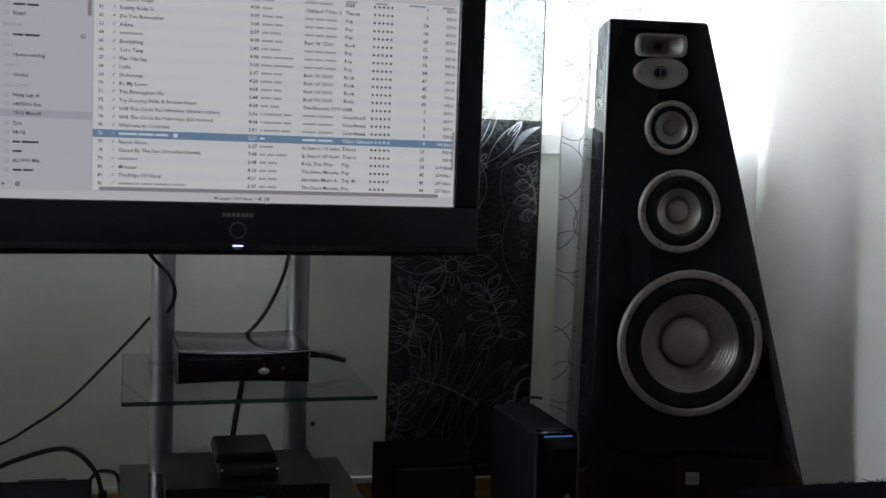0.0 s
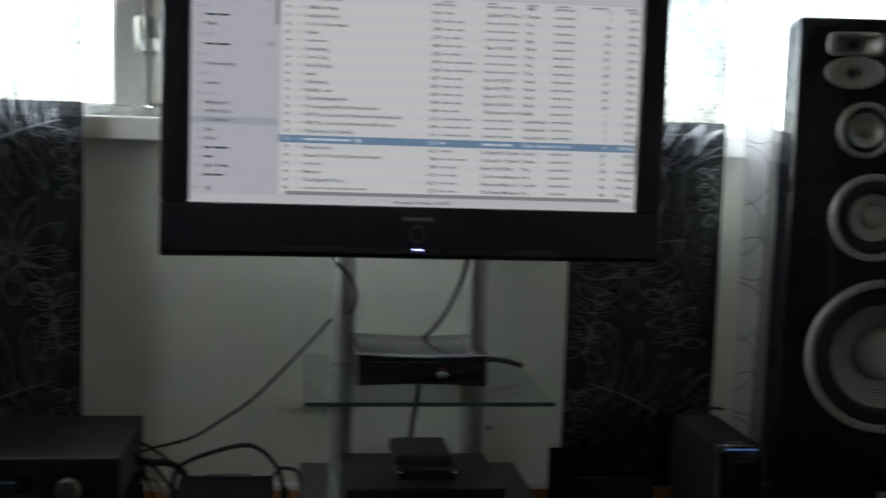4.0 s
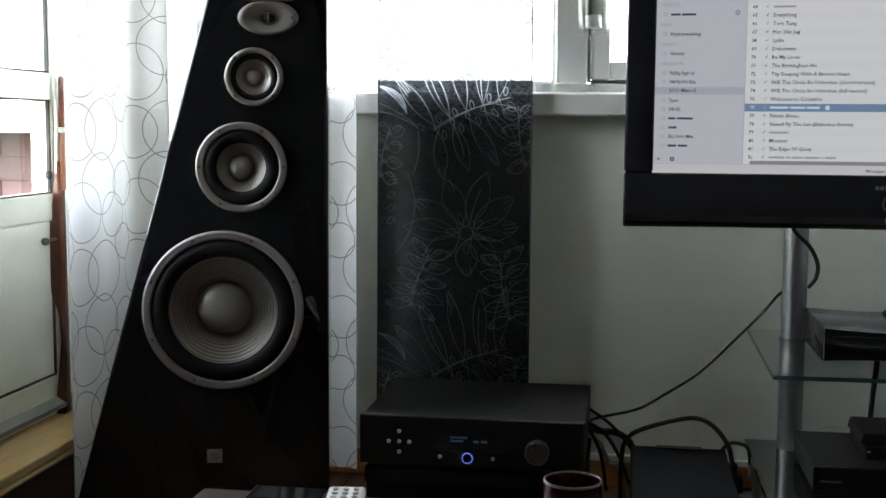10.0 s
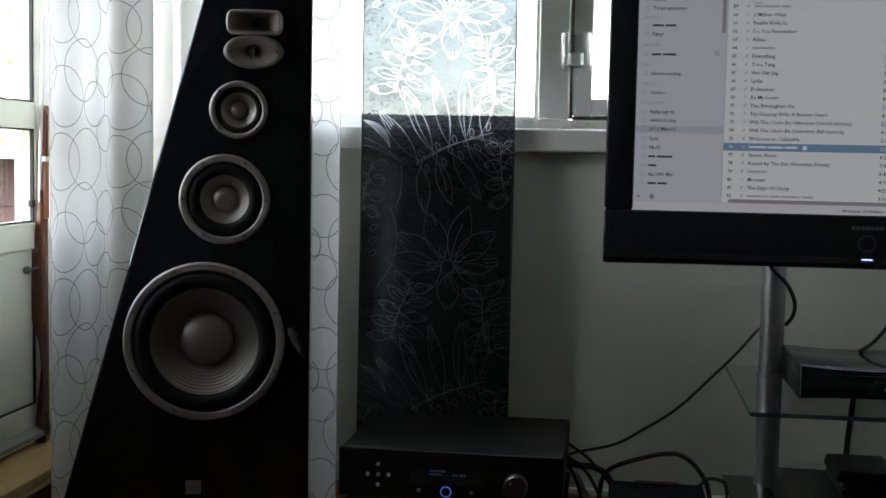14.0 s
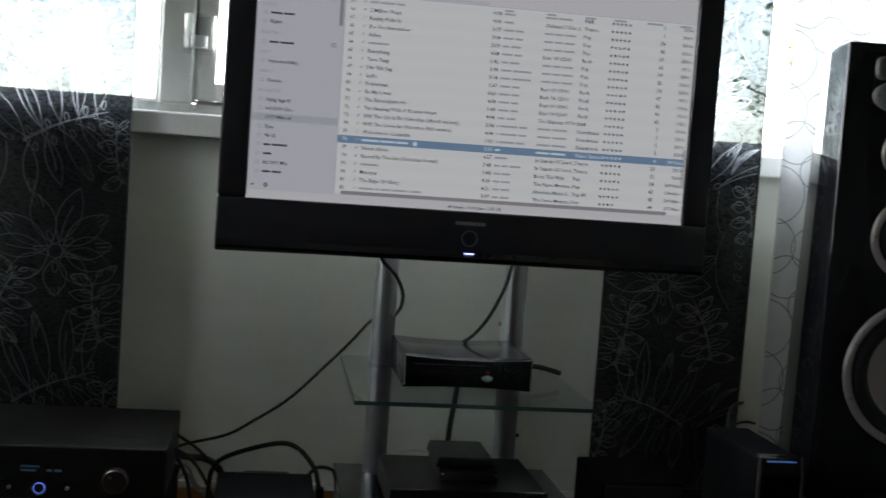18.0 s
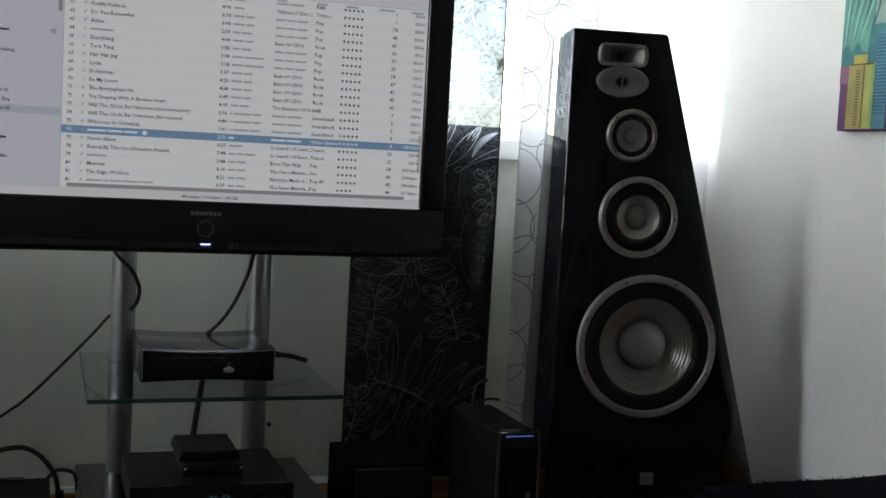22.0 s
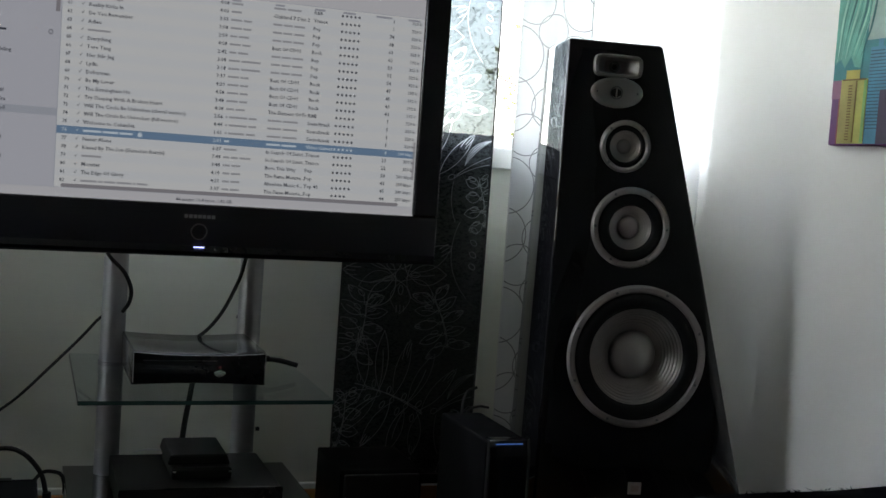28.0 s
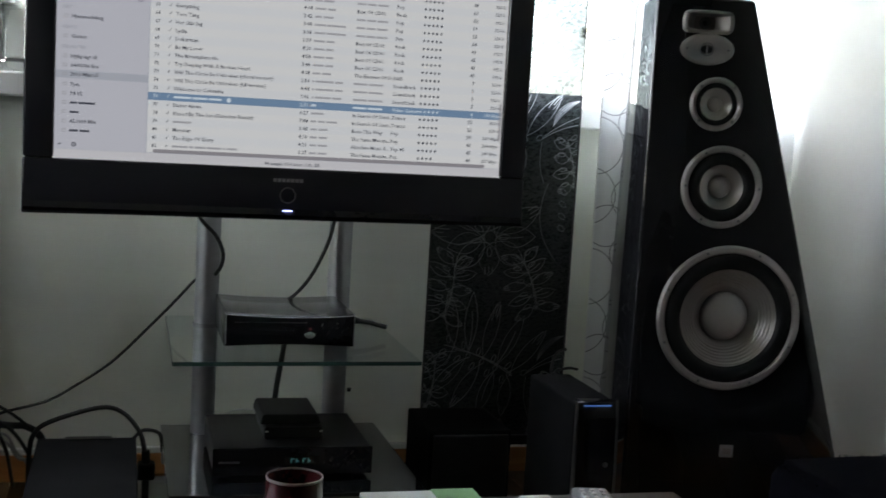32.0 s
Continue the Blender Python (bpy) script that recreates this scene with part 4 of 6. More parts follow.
# ---- what the screen shows: a music list ----
M_INK = glowing("screen_dark_text", (0.035, 0.04, 0.055), 0.9)
M_WORD = glowing("screen_word_bar", (0.27, 0.285, 0.315), 0.75)
M_FAINT = glowing("screen_grey_text", (0.26, 0.28, 0.33), 0.75)
M_SIDE = glowing("screen_sidebar", (0.60, 0.64, 0.735), 0.47)
M_SEL = glowing("screen_grey_row", (0.37, 0.41, 0.48), 0.60)
M_BLUE = glowing("screen_blue_row", (0.145, 0.245, 0.385), 0.62)
M_PALE = glowing("screen_pale_text", (0.55, 0.66, 0.76), 0.62)
M_BAR = glowing("screen_scroll_bar", (0.24, 0.24, 0.27), 0.62)
M_TOOL = glowing("screen_tool_strip", (0.67, 0.70, 0.76), 0.48)


def letters(text, x, z, size, right=False):
    """Flat lettering on the screen's plane; z is the middle of the small letters."""
    cu = bpy.data.curves.new("lettering", "FONT")
    cu.body, cu.size, cu.resolution_u, cu.offset, cu.align_x = text, size, 1, 0.00017, "RIGHT" if right else "LEFT"
    ob = bpy.data.objects.new("lettering", cu)
    scene.collection.objects.link(ob)
    bpy.context.view_layer.update()
    me = bpy.data.meshes.new_from_object(ob.evaluated_get(bpy.context.evaluated_depsgraph_get()))
    bm = bmesh.new()
    bm.from_mesh(me)
    bpy.data.objects.remove(ob)
    bpy.data.curves.remove(cu)
    bpy.data.meshes.remove(me)
    bm.transform(pose(x, TV_Y - 0.0028, z - size * 0.30, 90, 0, 0))
    return bm


def flat(x0, x1, z0, z1, lift=0.0026):
    bm = bmesh.new()
    bm.faces.new([bm.verts.new((x, TV_Y - lift, z)) for x, z in ((x0, z0), (x1, z0), (x1, z1), (x0, z1))])
    return bm


def words(x, z, widths, h=0.0040):
    """Unreadable words as plain bars."""
    out = []
    for w in widths:
        out.append(flat(x, x + w, z - h / 2, z + h / 2, 0.0028))
        x += w + 0.003
    return out


def tick(x, z):
    bm = bmesh.new()
    bm.faces.new([bm.verts.new((x + a, TV_Y - 0.0028, z + b)) for a, b in ((0, 0.0005), (0.0018, -0.0022), (0.0052, 0.0036), (0.0043, 0.0040), (0.0018, -0.0004), (0.0008, 0.0012))])
    return bm


def star(x, z, r=0.0037):
    bm = bmesh.new()
    vs = [bm.verts.new((x + (r if k % 2 == 0 else r * 0.45) * math.sin(math.pi * k / 5), TV_Y - 0.0028, z + (r if k % 2 == 0 else r * 0.45) * math.cos(math.pi * k / 5))) for k in range(10)]
    bm.faces.new(vs)
    return bm


part("sidebar", flat(SCL, -0.207, 0.7895, SCT, 0.0024), M_SIDE, screen, "pale lilac sidebar")
part("sidebar_edge", flat(-0.207, -0.2055, 0.7895, SCT, 0.0025), M_SEL, screen)
part("sidebar_scroll", flat(-0.2165, -0.2090, 1.117, 1.25, 0.0027), M_BAR, screen)
part("status_strip", flat(SCL, SCR, SCB, 0.7885, 0.0024), M_TOOL, screen)
part("strip_edge", flat(SCL, SCR, 0.7885, 0.7895, 0.0026), M_SEL, screen)
part("scroll_bar", prism([(-0.191, 0.7893), (-0.1945, 0.7928), (-0.191, 0.7963), (0.475, 0.7963), (0.4785, 0.7928), (0.475, 0.7893)], "y", TV_Y - 0.0028, TV_Y - 0.0025), M_BAR, screen, "grey scroll bar")
part("list_scroll", flat(0.5035, 0.5075, 0.846, 0.925, 0.0028), M_BAR, screen)
part("tool_strip", flat(-0.2055, SCR, 1.181, SCT, 0.0024), M_TOOL, screen)
part("header_edge", flat(-0.2055, SCR, 1.1800, 1.1810, 0.0026), M_SEL, screen)
part("chosen_list", flat(SCL, -0.207, 0.9225, 0.9370, 0.0026), M_SEL, screen, "grey chosen line of the sidebar")
part("blue_band", flat(-0.2055, SCR - 0.004, 0.8905, 0.9055, 0.0026), M_BLUE, screen, "blue bar of the playing song")
part("status_text", letters("84 sanger, 10.4 timer, 1.42 GB", 0.023, 0.7785, 0.0088), M_INK, screen)
part("summary_text", letters("84 sanger, 10.4 timer", -0.19, 1.1985, 0.0095), M_FAINT, screen)
part("list_heading", letters("2013 Mixroll", -0.19, 1.2135, 0.0138), M_INK, screen)
def arrow(x, z, r):
    bm = bmesh.new()
    bm.faces.new([bm.verts.new((x + a * r, TV_Y - 0.0028, z + b * r)) for a, b in ((-0.7, -0.8), (1, 0), (-0.7, 0.8))])
    return bm
part("play_key", arrow(-0.112, 1.2135, 0.0045), M_INK, screen)
for q in (-1, 1):
    part("shuffle_stroke", moved(flat(-0.005, 0.005, -0.0006, 0.0006, 0.0028), pose(-0.093, 0, 1.2135, 0, 28 * q, 0)), M_INK, screen)
part("column_shade", flat(-0.2055, 0.078, 1.1812, 1.188, 0.0027), M_SIDE, screen)
for z in (1.1985, 1.181, 1.164):
    part("cloud_mark", joined(flat(-0.2335, -0.2245, z - 0.0016, z - 0.0008, 0.0027), flat(-0.2320, -0.2260, z + 0.0022, z + 0.0030, 0.0027)), M_FAINT, screen)
for x, w in ((0.110, 0.018), (0.196, 0.019), (0.276, 0.022), (0.335, 0.026), (0.405, 0.034), (0.474, 0.026)):
    part("column_title", words(x, 1.1745, (w,))[0], M_FAINT, screen)
part("column_title", letters("Navn", -0.158, 1.1745, 0.0082), M_FAINT, screen)
part("small_keys", joined(flat(-0.369, -0.363, 0.7973, 0.7987, 0.0027), flat(-0.3667, -0.3653, 0.795, 0.801, 0.0027)), M_INK, screen)


def screen_ring(name, x, z, r, w, mat):
    bm = turned([(r, 0), (r - w, 0)], 24)
    part(name, moved(bm, pose(x, TV_Y - 0.0028, z)), mat, screen)


screen_ring("gear_key", -0.340, 0.798, 0.0042, 0.0022, M_INK)
screen_ring("eject_ring", -0.224, 1.078, 0.0042, 0.0012, M_INK)
part("playing_mark", moved(turned([(0.0045, 0), (0.0, 0)], 20), pose(-0.052, TV_Y - 0.0029, 0.898)), M_PALE, screen)
SIDEBAR = ((1.198, "Musikk", 1), (1.181, "Filmer", 1), (1.164, "TV-programmer", 1), (1.146, "BUTIKK", 0), (1.131, (0.022, 0.020), 1), (1.1145, "Kj\u00f8pt", 1), (1.093, "ENHETER", 0), (1.075, (0.018, 0.026), 1), (1.055, "DELT", 0), (1.038, "Hjemmedeling", 1), (1.018, "GENIUS", 0), (1.001, "Genius", 1),
           (0.981, "SPILLELISTER", 0), (0.9635, "Nylig lagt til", 1), (0.9465, "04/05/06 Era", 1), (0.930, "2013 Mixroll", 1), (0.911, "7pm", 1), (0.894, "98-02", 1), (0.8765, (0.013, 0.030), 1), (0.859, (0.016,), 1), (0.8415, "AL1000 Mix", 1), (0.824, (0.016, 0.018), 1))
for z, what, item in SIDEBAR:
    x = -0.349 if item else -0.366
    row = letters(what, x, z, 0.0098 if item else 0.0080) if isinstance(what, str) else joined(*words(x, z, what))
    part("sidebar_item" if item else "sidebar_heading", row, M_INK if item else M_FAINT, screen)
    if item:
        part("item_icon", joined(flat(-0.3625, -0.3555, z + 0.0024, z + 0.0036, 0.0027), flat(-0.3625, -0.3612, z - 0.0030, z + 0.0024, 0.0027), flat(-0.3568, -0.3555, z - 0.0030, z + 0.0024, 0.0027), flat(-0.3612, -0.3568, z - 0.0030, z - 0.0018, 0.0027)), M_WORD, screen)
SONGS = ((59, (0.016, 0.03, 0.016), "4:08", (0.022,), (0.024, 0.028), "R&B", 5, "1", "320"), (60, "2 Million Ways", "4:00", (0.020,), "Clubland 7 Disc 2", "Trance", 5, "1", "320"), (61, "Reality Kicks In", "3:33", (0.022, 0.016), (0.018, 0.018, 0.022), "Pop", 5, "74", "320"),
         (62, "Do You Remember", "3:08", (0.022, 0.016), (0.018, 0.018, 0.022), "Pop", 5, "68", "320"), (63, "Adieu", "2:59", (0.014, 0.020), (0.018, 0.018, 0.022), "Pop", 5, "63", "320"), (64, (0.042,), "4:08", (0.022, 0.016), "Best Of CD01", "Rock", 5, "62", "192"),
         (65, "Everything", "2:42", (0.014, 0.020), (0.018, 0.018, 0.022), "Pop", 5, "59", "320"), (66, "Tore Tang", "3:08", (0.022, 0.038), (0.018, 0.018, 0.022), "Pop", 5, "55", "320"), (67, "Her St\u00e5r Jeg", "3:18", (0.022, 0.038), (0.018, 0.018, 0.022), "Pop", 5, "54", "320"),
         (68, "Lydia", "3:37", (0.022, 0.016), "Best Of CD01", "Rock", 5, "47", "192"), (69, "Doberman", "4:20", (0.022, 0.016), "Best Of CD01", "Rock", 5, "45", "192"), (70, "Be My Lover", "4:58", (0.022, 0.016), "Best Of CD01", "Rock", 5, "43", "192"),
         (71, "The Birmingham Ho", "3:48", (0.022, 0.016), "Best Of CD01", "Rock", 5, "43", "192"), (72, "Try Sleeping With A Broken Heart", "4:08", (0.016, 0.018), "The Element Of Fr...", "R&B", 5, "7", "320"), (73, "Will The Circle Be Unbroken (choral version)", "2:56", (0.004, 0.036, 0.016), (0.028, 0.030), "Soundtrack", 5, "5", "320"),
         (74, "Will The Circle Be Unbroken (full version)", "4:44", (0.004, 0.036, 0.016), (0.028, 0.030), "Soundtrack", 5, "5", "320"), (75, "Welcome to Columbia", "1:01", (0.004, 0.032, 0.018), (0.028, 0.030), "Soundtrack", 5, "5", "320"), (76, (0.034, 0.028, 0.024), "2:31", (0.010,), (0.028, 0.030), "Video Games", 5, "4", "180 kbps"),
         (77, "Never Alone", "6:27", (0.026,), "In Search Of Sunri...", "Trance", 5, "23", "320"), (78, "Kissed By The Sun (Slutechan Remix)", "7:48", (0.012, 0.014, 0.022), "In Search Of Sunri...", "Trance", 5, "22", "320"), (79, (0.036,), "3:48", (0.014, 0.018), "Born This Way", "Pop", 5, "58", "269 kbps"),
         (80, "Monster", "4:10", (0.014, 0.018), "The Fame Monste...", "Pop", 5, "43", "254 kbps"), (81, "The Edge Of Glory", "4:21", (0.014, 0.018), "Absolute Music 6...", "Top 40", 5, "45", "249 kbps"), (82, (0.030, 0.008, 0.020, 0.028, 0.004, 0.020), "3:37", (0.014, 0.018), "The Fame Monste...", "Pop", 4, "44", "257 kbps"))
for num, title, time_, artist, album, genre, stars, plays, rate in SONGS:
    z = 1.168 - (num - 59) * 0.01587
    S = 0.0102
    ink = M_PALE if num == 76 else M_INK
    part("row_number", letters(str(num), -0.187, z, S * 0.9, True), ink, screen)
    part("row_tick", tick(-0.1705, z), ink, screen)
    part("song_title", letters(title, -0.158, z, S) if isinstance(title, str) else joined(*words(-0.158, z, title)), ink if isinstance(title, str) or num == 76 else M_WORD, screen)
    part("song_time", letters(time_, 0.105, z, S, True), ink, screen)
    part("artist_entry", joined(*words(0.110, z, artist)), M_PALE if num == 76 else M_WORD, screen)
    part("album_entry", letters(album, 0.194, z, S) if isinstance(album, str) else joined(*words(0.194, z, album)), ink if isinstance(album, str) or num == 76 else M_WORD, screen)
    part("genre_entry", letters(genre, 0.275, z, S), ink, screen)
    part("star_rating", joined(*[star(0.3345 + k * 0.0088, z) for k in range(stars)]), ink, screen)
    part("play_count", letters(plays, 0.446, z, S, True), ink, screen)
    part("bit_rate", letters(rate if len(rate) > 3 else rate + " k", 0.470 if len(rate) > 3 else 0.483, z, S * 0.9), ink, screen)
    if num % 2:
        part("row_tint", flat(-0.2055, SCR - 0.004, z - 0.0079, z + 0.0079, 0.0022), M_SCREEN2, screen)

stand = thing("tv_stand", (0.07, 2.40, 0), "television stand with two aluminium columns and clear glass shelf", "tv stand")
for x in (-0.0615, 0.2334):
    pole = part("column", rod((x, 2.555, 0.035), (x, 2.555, 1.05), 0.026, 32), M_ALU, stand, "brushed aluminium column", smooth=True)
    part("collar", moved(upright([(0.026, -0.004), (0.029, -0.004), (0.029, 0.004), (0.026, 0.004)], 32), pose(x, 2.555, 0.4045)), M_BADGE, pole, "pale ring at the glass", smooth=True)
part("upper_shelf", prism([(-0.147, 2.168), (0.341, 2.178), (0.342, 2.692), (-0.143, 2.690)], "z", 0.392, 0.400), M_SHELF, stand, "clear glass shelf")
part("shelf_edge", joined(prism([(-0.147, 2.1665), (0.341, 2.1765), (0.341, 2.1779), (-0.147, 2.1679)], "z", 0.392, 0.400), prism([(-0.1484, 2.17), (-0.1472, 2.17), (-0.1432, 2.688), (-0.1446, 2.688)], "z", 0.392, 0.400)), M_SHELFEDGE, stand, "green glass edge")
part("lower_shelf", block((-0.15, 2.10, 0.150), (0.345, 2.62, 0.160), 0.002), M_DARKGLASS, stand, "black glass lower shelf")
part("base_plate", block((-0.20, 2.06, 0.012), (0.39, 2.66, 0.035), 0.004), M_DARKGLASS, stand, "black glass base")
part("tv_mount", joined(block((-0.10, 2.40, 0.86), (0.24, 2.415, 0.98), 0.003), block((-0.02, 2.375, 0.80), (0.16, 2.402, 1.04), 0.003), block((-0.075, 2.414, 0.90), (-0.051, 2.532, 0.94), 0.003), block((0.2214, 2.414, 0.90), (0.240, 2.532, 0.94), 0.003)), M_BLACKMETAL, stand)

# ---- game console on the shelf ----
con = thing("game_console", (0.09, 2.41, 0.40), "glossy black slim game console lying on the glass shelf", "game console")
X0, X1, Z0, Z1, Y0, Y1 = -0.044, 0.221, 0.409, 0.478, 2.272, 2.527
def waist(x, z):
    s = (x - X0) / (X1 - X0)
    return z - (0.007 * math.sin(math.pi * s) if z > 0.44 else 0) * 0.8
xs = [X0 + (X1 - X0) * k / 12 for k in range(13)]
outl = [(x, Z0 + 0.004 * math.sin(math.pi * (x - X0) / (X1 - X0))) for x in xs] + [(x, waist(x, Z1)) for x in reversed(xs)]
part("shell", prism(outl, "y", Y0 + 0.006, Y1, 0.003), M_SATIN, con, smooth=True)
outf = [(x + (0.002 if k == 0 else -0.002 if k == 12 else 0), z + 0.002) for k, (x, z) in enumerate(outl[:13])] + [(x, z - 0.002) for x, z in outl[13:]]
part("front_panel", prism(outf, "y", Y0, Y0 + 0.0058, 0.0015), M_GLOSS, con, "glossy black front", smooth=True)
part("disc_slot", block((X0 + 0.02, Y0 - 0.0006, 0.459), (X1 - 0.10, Y0 + 0.001, 0.4602)), M_SCREW, con)
key = part("power_button", moved(turned([(0.0135, 0.0), (0.0135, -0.002), (0.011, -0.003), (0, -0.003)], 28), pose(0.127, Y0 - 0.0002, 0.440)), M_GLOSS, con, "round black power button", smooth=True)
fan = [(0.127 + 0.0115 * math.cos(a), 0.4375 + 0.0095 * math.sin(a)) for a in (math.pi + math.pi * k / 10 for k in range(11))]
part("button_crescent", prism(fan + [(0.1335, 0.4400), (0.127, 0.4425), (0.1205, 0.4400)], "y", Y0 - 0.0042, Y0 - 0.0033), M_CHROME, key, "silver lower half of the button")
part("button_glow", moved(turned([(0.003, 0.0), (0.002, -0.0008), (0, -0.001)], 14), pose(0.127, Y0 - 0.0033, 0.4475)), glowing("button_red", (0.5, 0.05, 0.05), 0.10), key, "dim red dot")
# highlights of the glossy front bevel, modelled as a thin pale line
rim = [(X0 + 0.0025, Y0 - 0.0003, Z0 + 0.006), (X0 + 0.0022, Y0 - 0.0003, Z1 - 0.008)] + [(x + (0.004 if k == 0 else -0.004 if k == 12 else 0), Y0 - 0.0003, waist(x, Z1) - 0.0028) for k, x in enumerate(xs)] + [(X1 - 0.0022, Y0 - 0.0003, Z1 - 0.008), (X1 - 0.0025, Y0 - 0.0003, Z0 + 0.006)]
part("bevel_glint", tube(rim, 0.0009, 6, 3), M_BADGE, con, "thin grey line standing in for glints on the front's bevel")
for x in (X0 + 0.05, X1 - 0.05):
    for y in (Y0 + 0.10, Y1 - 0.03):
        part("foot", block((x - 0.01, y - 0.01, 0.400), (x + 0.01, y + 0.01, 0.4105)), M_RUBBER, con)

# ---- set-top box and its power brick ----
box = thing("set_top_box", (0.095, 2.33, 0.16), "flat black satellite receiver with a dim teal clock", "receiver")
part("casing", block((-0.062, 2.20, 0.170), (0.251, 2.470, 0.222), 0.003), M_BLACKMETAL, box)
part("front", block((-0.064, 2.192, 0.168), (0.253, 2.1995, 0.223), 0.002), M_GLOSS, box, "glossy black front")
part("display", block((0.075, 2.1905, 0.188), (0.145, 2.1915, 0.206)), M_DARKGLASS, box)
M_TEAL = glowing("teal_digits", (0.10, 0.60, 0.62), 0.075)
for k, x in enumerate((0.088, 0.098, 0.112, 0.122)):
    part("digit_bar", block((x, 2.1895, 0.193), (x + 0.0022, 2.1904, 0.202)), M_TEAL, box)
    part("digit_bar", block((x + 0.0026, 2.1895, 0.1995 - 0.0045 * (k % 2)), (x + 0.0062, 2.1904, 0.2015 - 0.0045 * (k % 2))), M_TEAL, box)
part("label_bar", block((-0.052, 2.1908, 0.193), (-0.012, 2.1918, 0.197)), M_SCREW, box)
for k in range(4):
    part("key", block((0.195 + k * 0.012, 2.1895, 0.192), (0.202 + k * 0.012, 2.1918, 0.198), 0.0008), M_BLACK, box)
for x in (-0.04, 0.23):
    for y in (2.22, 2.44):
        part("foot", block((x - 0.01, y - 0.01, 0.160), (x + 0.01, y + 0.01, 0.1705)), M_RUBBER, box)
brick = thing("power_brick", (0.1, 2.35, 0.222), "matt black power supply brick on the receiver", "power supply")
part("upper_shell", prism([(0.034, 0.249), (0.040, 0.270), (0.152, 0.270), (0.160, 0.249)], "y", 2.27, 2.42, 0.004), M_BLACK, brick)
part("lower_shell", block((0.041, 2.250, 0.2235), (0.160, 2.425, 0.248), 0.005), M_BLACK, brick)
for x in (0.046, 0.156):
    part("light_chip", block((x - 0.003, 2.2485, 0.239), (x + 0.003, 2.2505, 0.2425), 0.0008), M_WHITEPLASTIC, brick, "tiny bright clip")

# ---- amplifier and the low bench under it ----
bench = thing("low_bench", (-0.72, 2.40, 0), "low black bench under the amplifier, in deep shade", "bench")
part("top", block((-0.938, 2.212, 0.140), (-0.492, 2.62, 0.172), 0.003), M_DULL, bench)
for x in (-0.934, -0.518):
    part("side_panel", block((x, 2.216, 0), (x + 0.022, 2.61, 0.139), 0.002), M_DULL, bench)
part("back_panel", block((-0.911, 2.59, 0.002), (-0.519, 2.605, 0.138)), M_DULL, bench)
part("front_panel", block((-0.911, 2.222, 0.002), (-0.519, 2.236, 0.138)), M_DULL, bench)
amp = thing("amplifier", (-0.72, 2.38, 0.172), "black stereo amplifier with a blue lit power ring", "amplifier")
AL, AR, AF, AK, AB, AT = -0.946, -0.498, 2.205, 2.566, 0.184, 0.282
part("casing", block((AL + 0.004, AF + 0.012, AB), (AR + 0.002, AK, AT - 0.001), 0.003), M_BLACKMETAL, amp)
part("front_panel", block((AL, AF, AB - 0.002), (AR, AF + 0.0115, AT), 0.003), M_BLACKMETAL, amp, "black aluminium front panel")
for k in range(4):
    part("vent_slot", prism([(-0.660 + k * 0.034, 2.30), (-0.646 + k * 0.034, 2.30), (-0.636 + k * 0.034, 2.50), (-0.650 + k * 0.034, 2.50)], "z", AT - 0.0012, AT - 0.0004), M_BLACK, amp, "dark vent slot")
part("display", block((-0.800, AF - 0.0008, 0.216), (-0.655, AF + 0.001, 0.252)), M_DARKGLASS, amp, "dark display window")
M_DIM = glowing("dim_blue_digits", (0.10, 0.26, 0.50), 0.05)
for x0, x1, z in ((-0.762, -0.728, 0.243), (-0.762, -0.735, 0.236), (-0.715, -0.705, 0.236), (-0.700, -0.688, 0.236)):
    part("digit_bar", block((x0, AF - 0.0016, z - 0.002), (x1, AF - 0.0009, z + 0.002)), M_DIM, amp)
for dx, dz in ((0, 0), (0.021, 0), (-0.021, 0), (0, 0.021), (0, -0.021)):
    part("key", moved(turned([(0.0040, 0.0), (0.0040, -0.003), (0.0030, -0.0045), (0, -0.005)], 18), pose(-0.865 + dx, AF - 0.0002, 0.230 + dz)), M_SILVERPLASTIC, amp, "small round silver key", smooth=True)
for x in (-0.782, -0.676):
    part("key", moved(turned([(0.0038, 0.0), (0.0038, -0.003), (0.0030, -0.0045), (0, -0.005)], 18), pose(x, AF - 0.0002, 0.203)), M_SILVERPLASTIC, amp, "small round silver key", smooth=True)
pr = part("power_key", moved(turned([(0.0095, 0.0), (0.0095, -0.003), (0, -0.0035)], 28), pose(-0.727, AF - 0.0002, 0.202)), M_BLACK, amp)
part("power_ring", moved(turned([(0.0106, 0.0), (0.0106, -0.0025), (0.0098, -0.0025), (0.0098, 0.0)], 36), pose(-0.727, AF - 0.0002, 0.202)), glowing("blue_ring", (0.12, 0.24, 1.0), 1.1), pr, "glowing blue ring")
kn = part("volume_knob", moved(turned([(0.024, 0.0), (0.024, -0.016), (0.0225, -0.019), (0.017, -0.020), (0, -0.0195)], 44), pose(-0.588, AF - 0.0002, 0.222)), M_SCREW, amp, "dark round volume knob with a bright rim", smooth=True)
part("knob_rim", moved(turned([(0.0225, -0.0185), (0.0232, -0.0188), (0.0225, -0.0200), (0.0215, -0.0198)], 44), pose(-0.588, AF - 0.0002, 0.222)), M_CHROME, kn, smooth=True)
part("knob_mark", moved(turned([(0.003, -0.0198), (0.003, -0.0205), (0, -0.0205)], 14), pose(-0.597, AF - 0.0002, 0.231)), M_CHROME, kn)
for x in (AL + 0.04, AR - 0.04):
    for y in (AF + 0.04, AK - 0.04):
        part("foot", moved(upright([(0, 0.172), (0.018, 0.172), (0.02, 0.185), (0, 0.185)], 18), pose(x, y, 0)), M_RUBBER, amp)

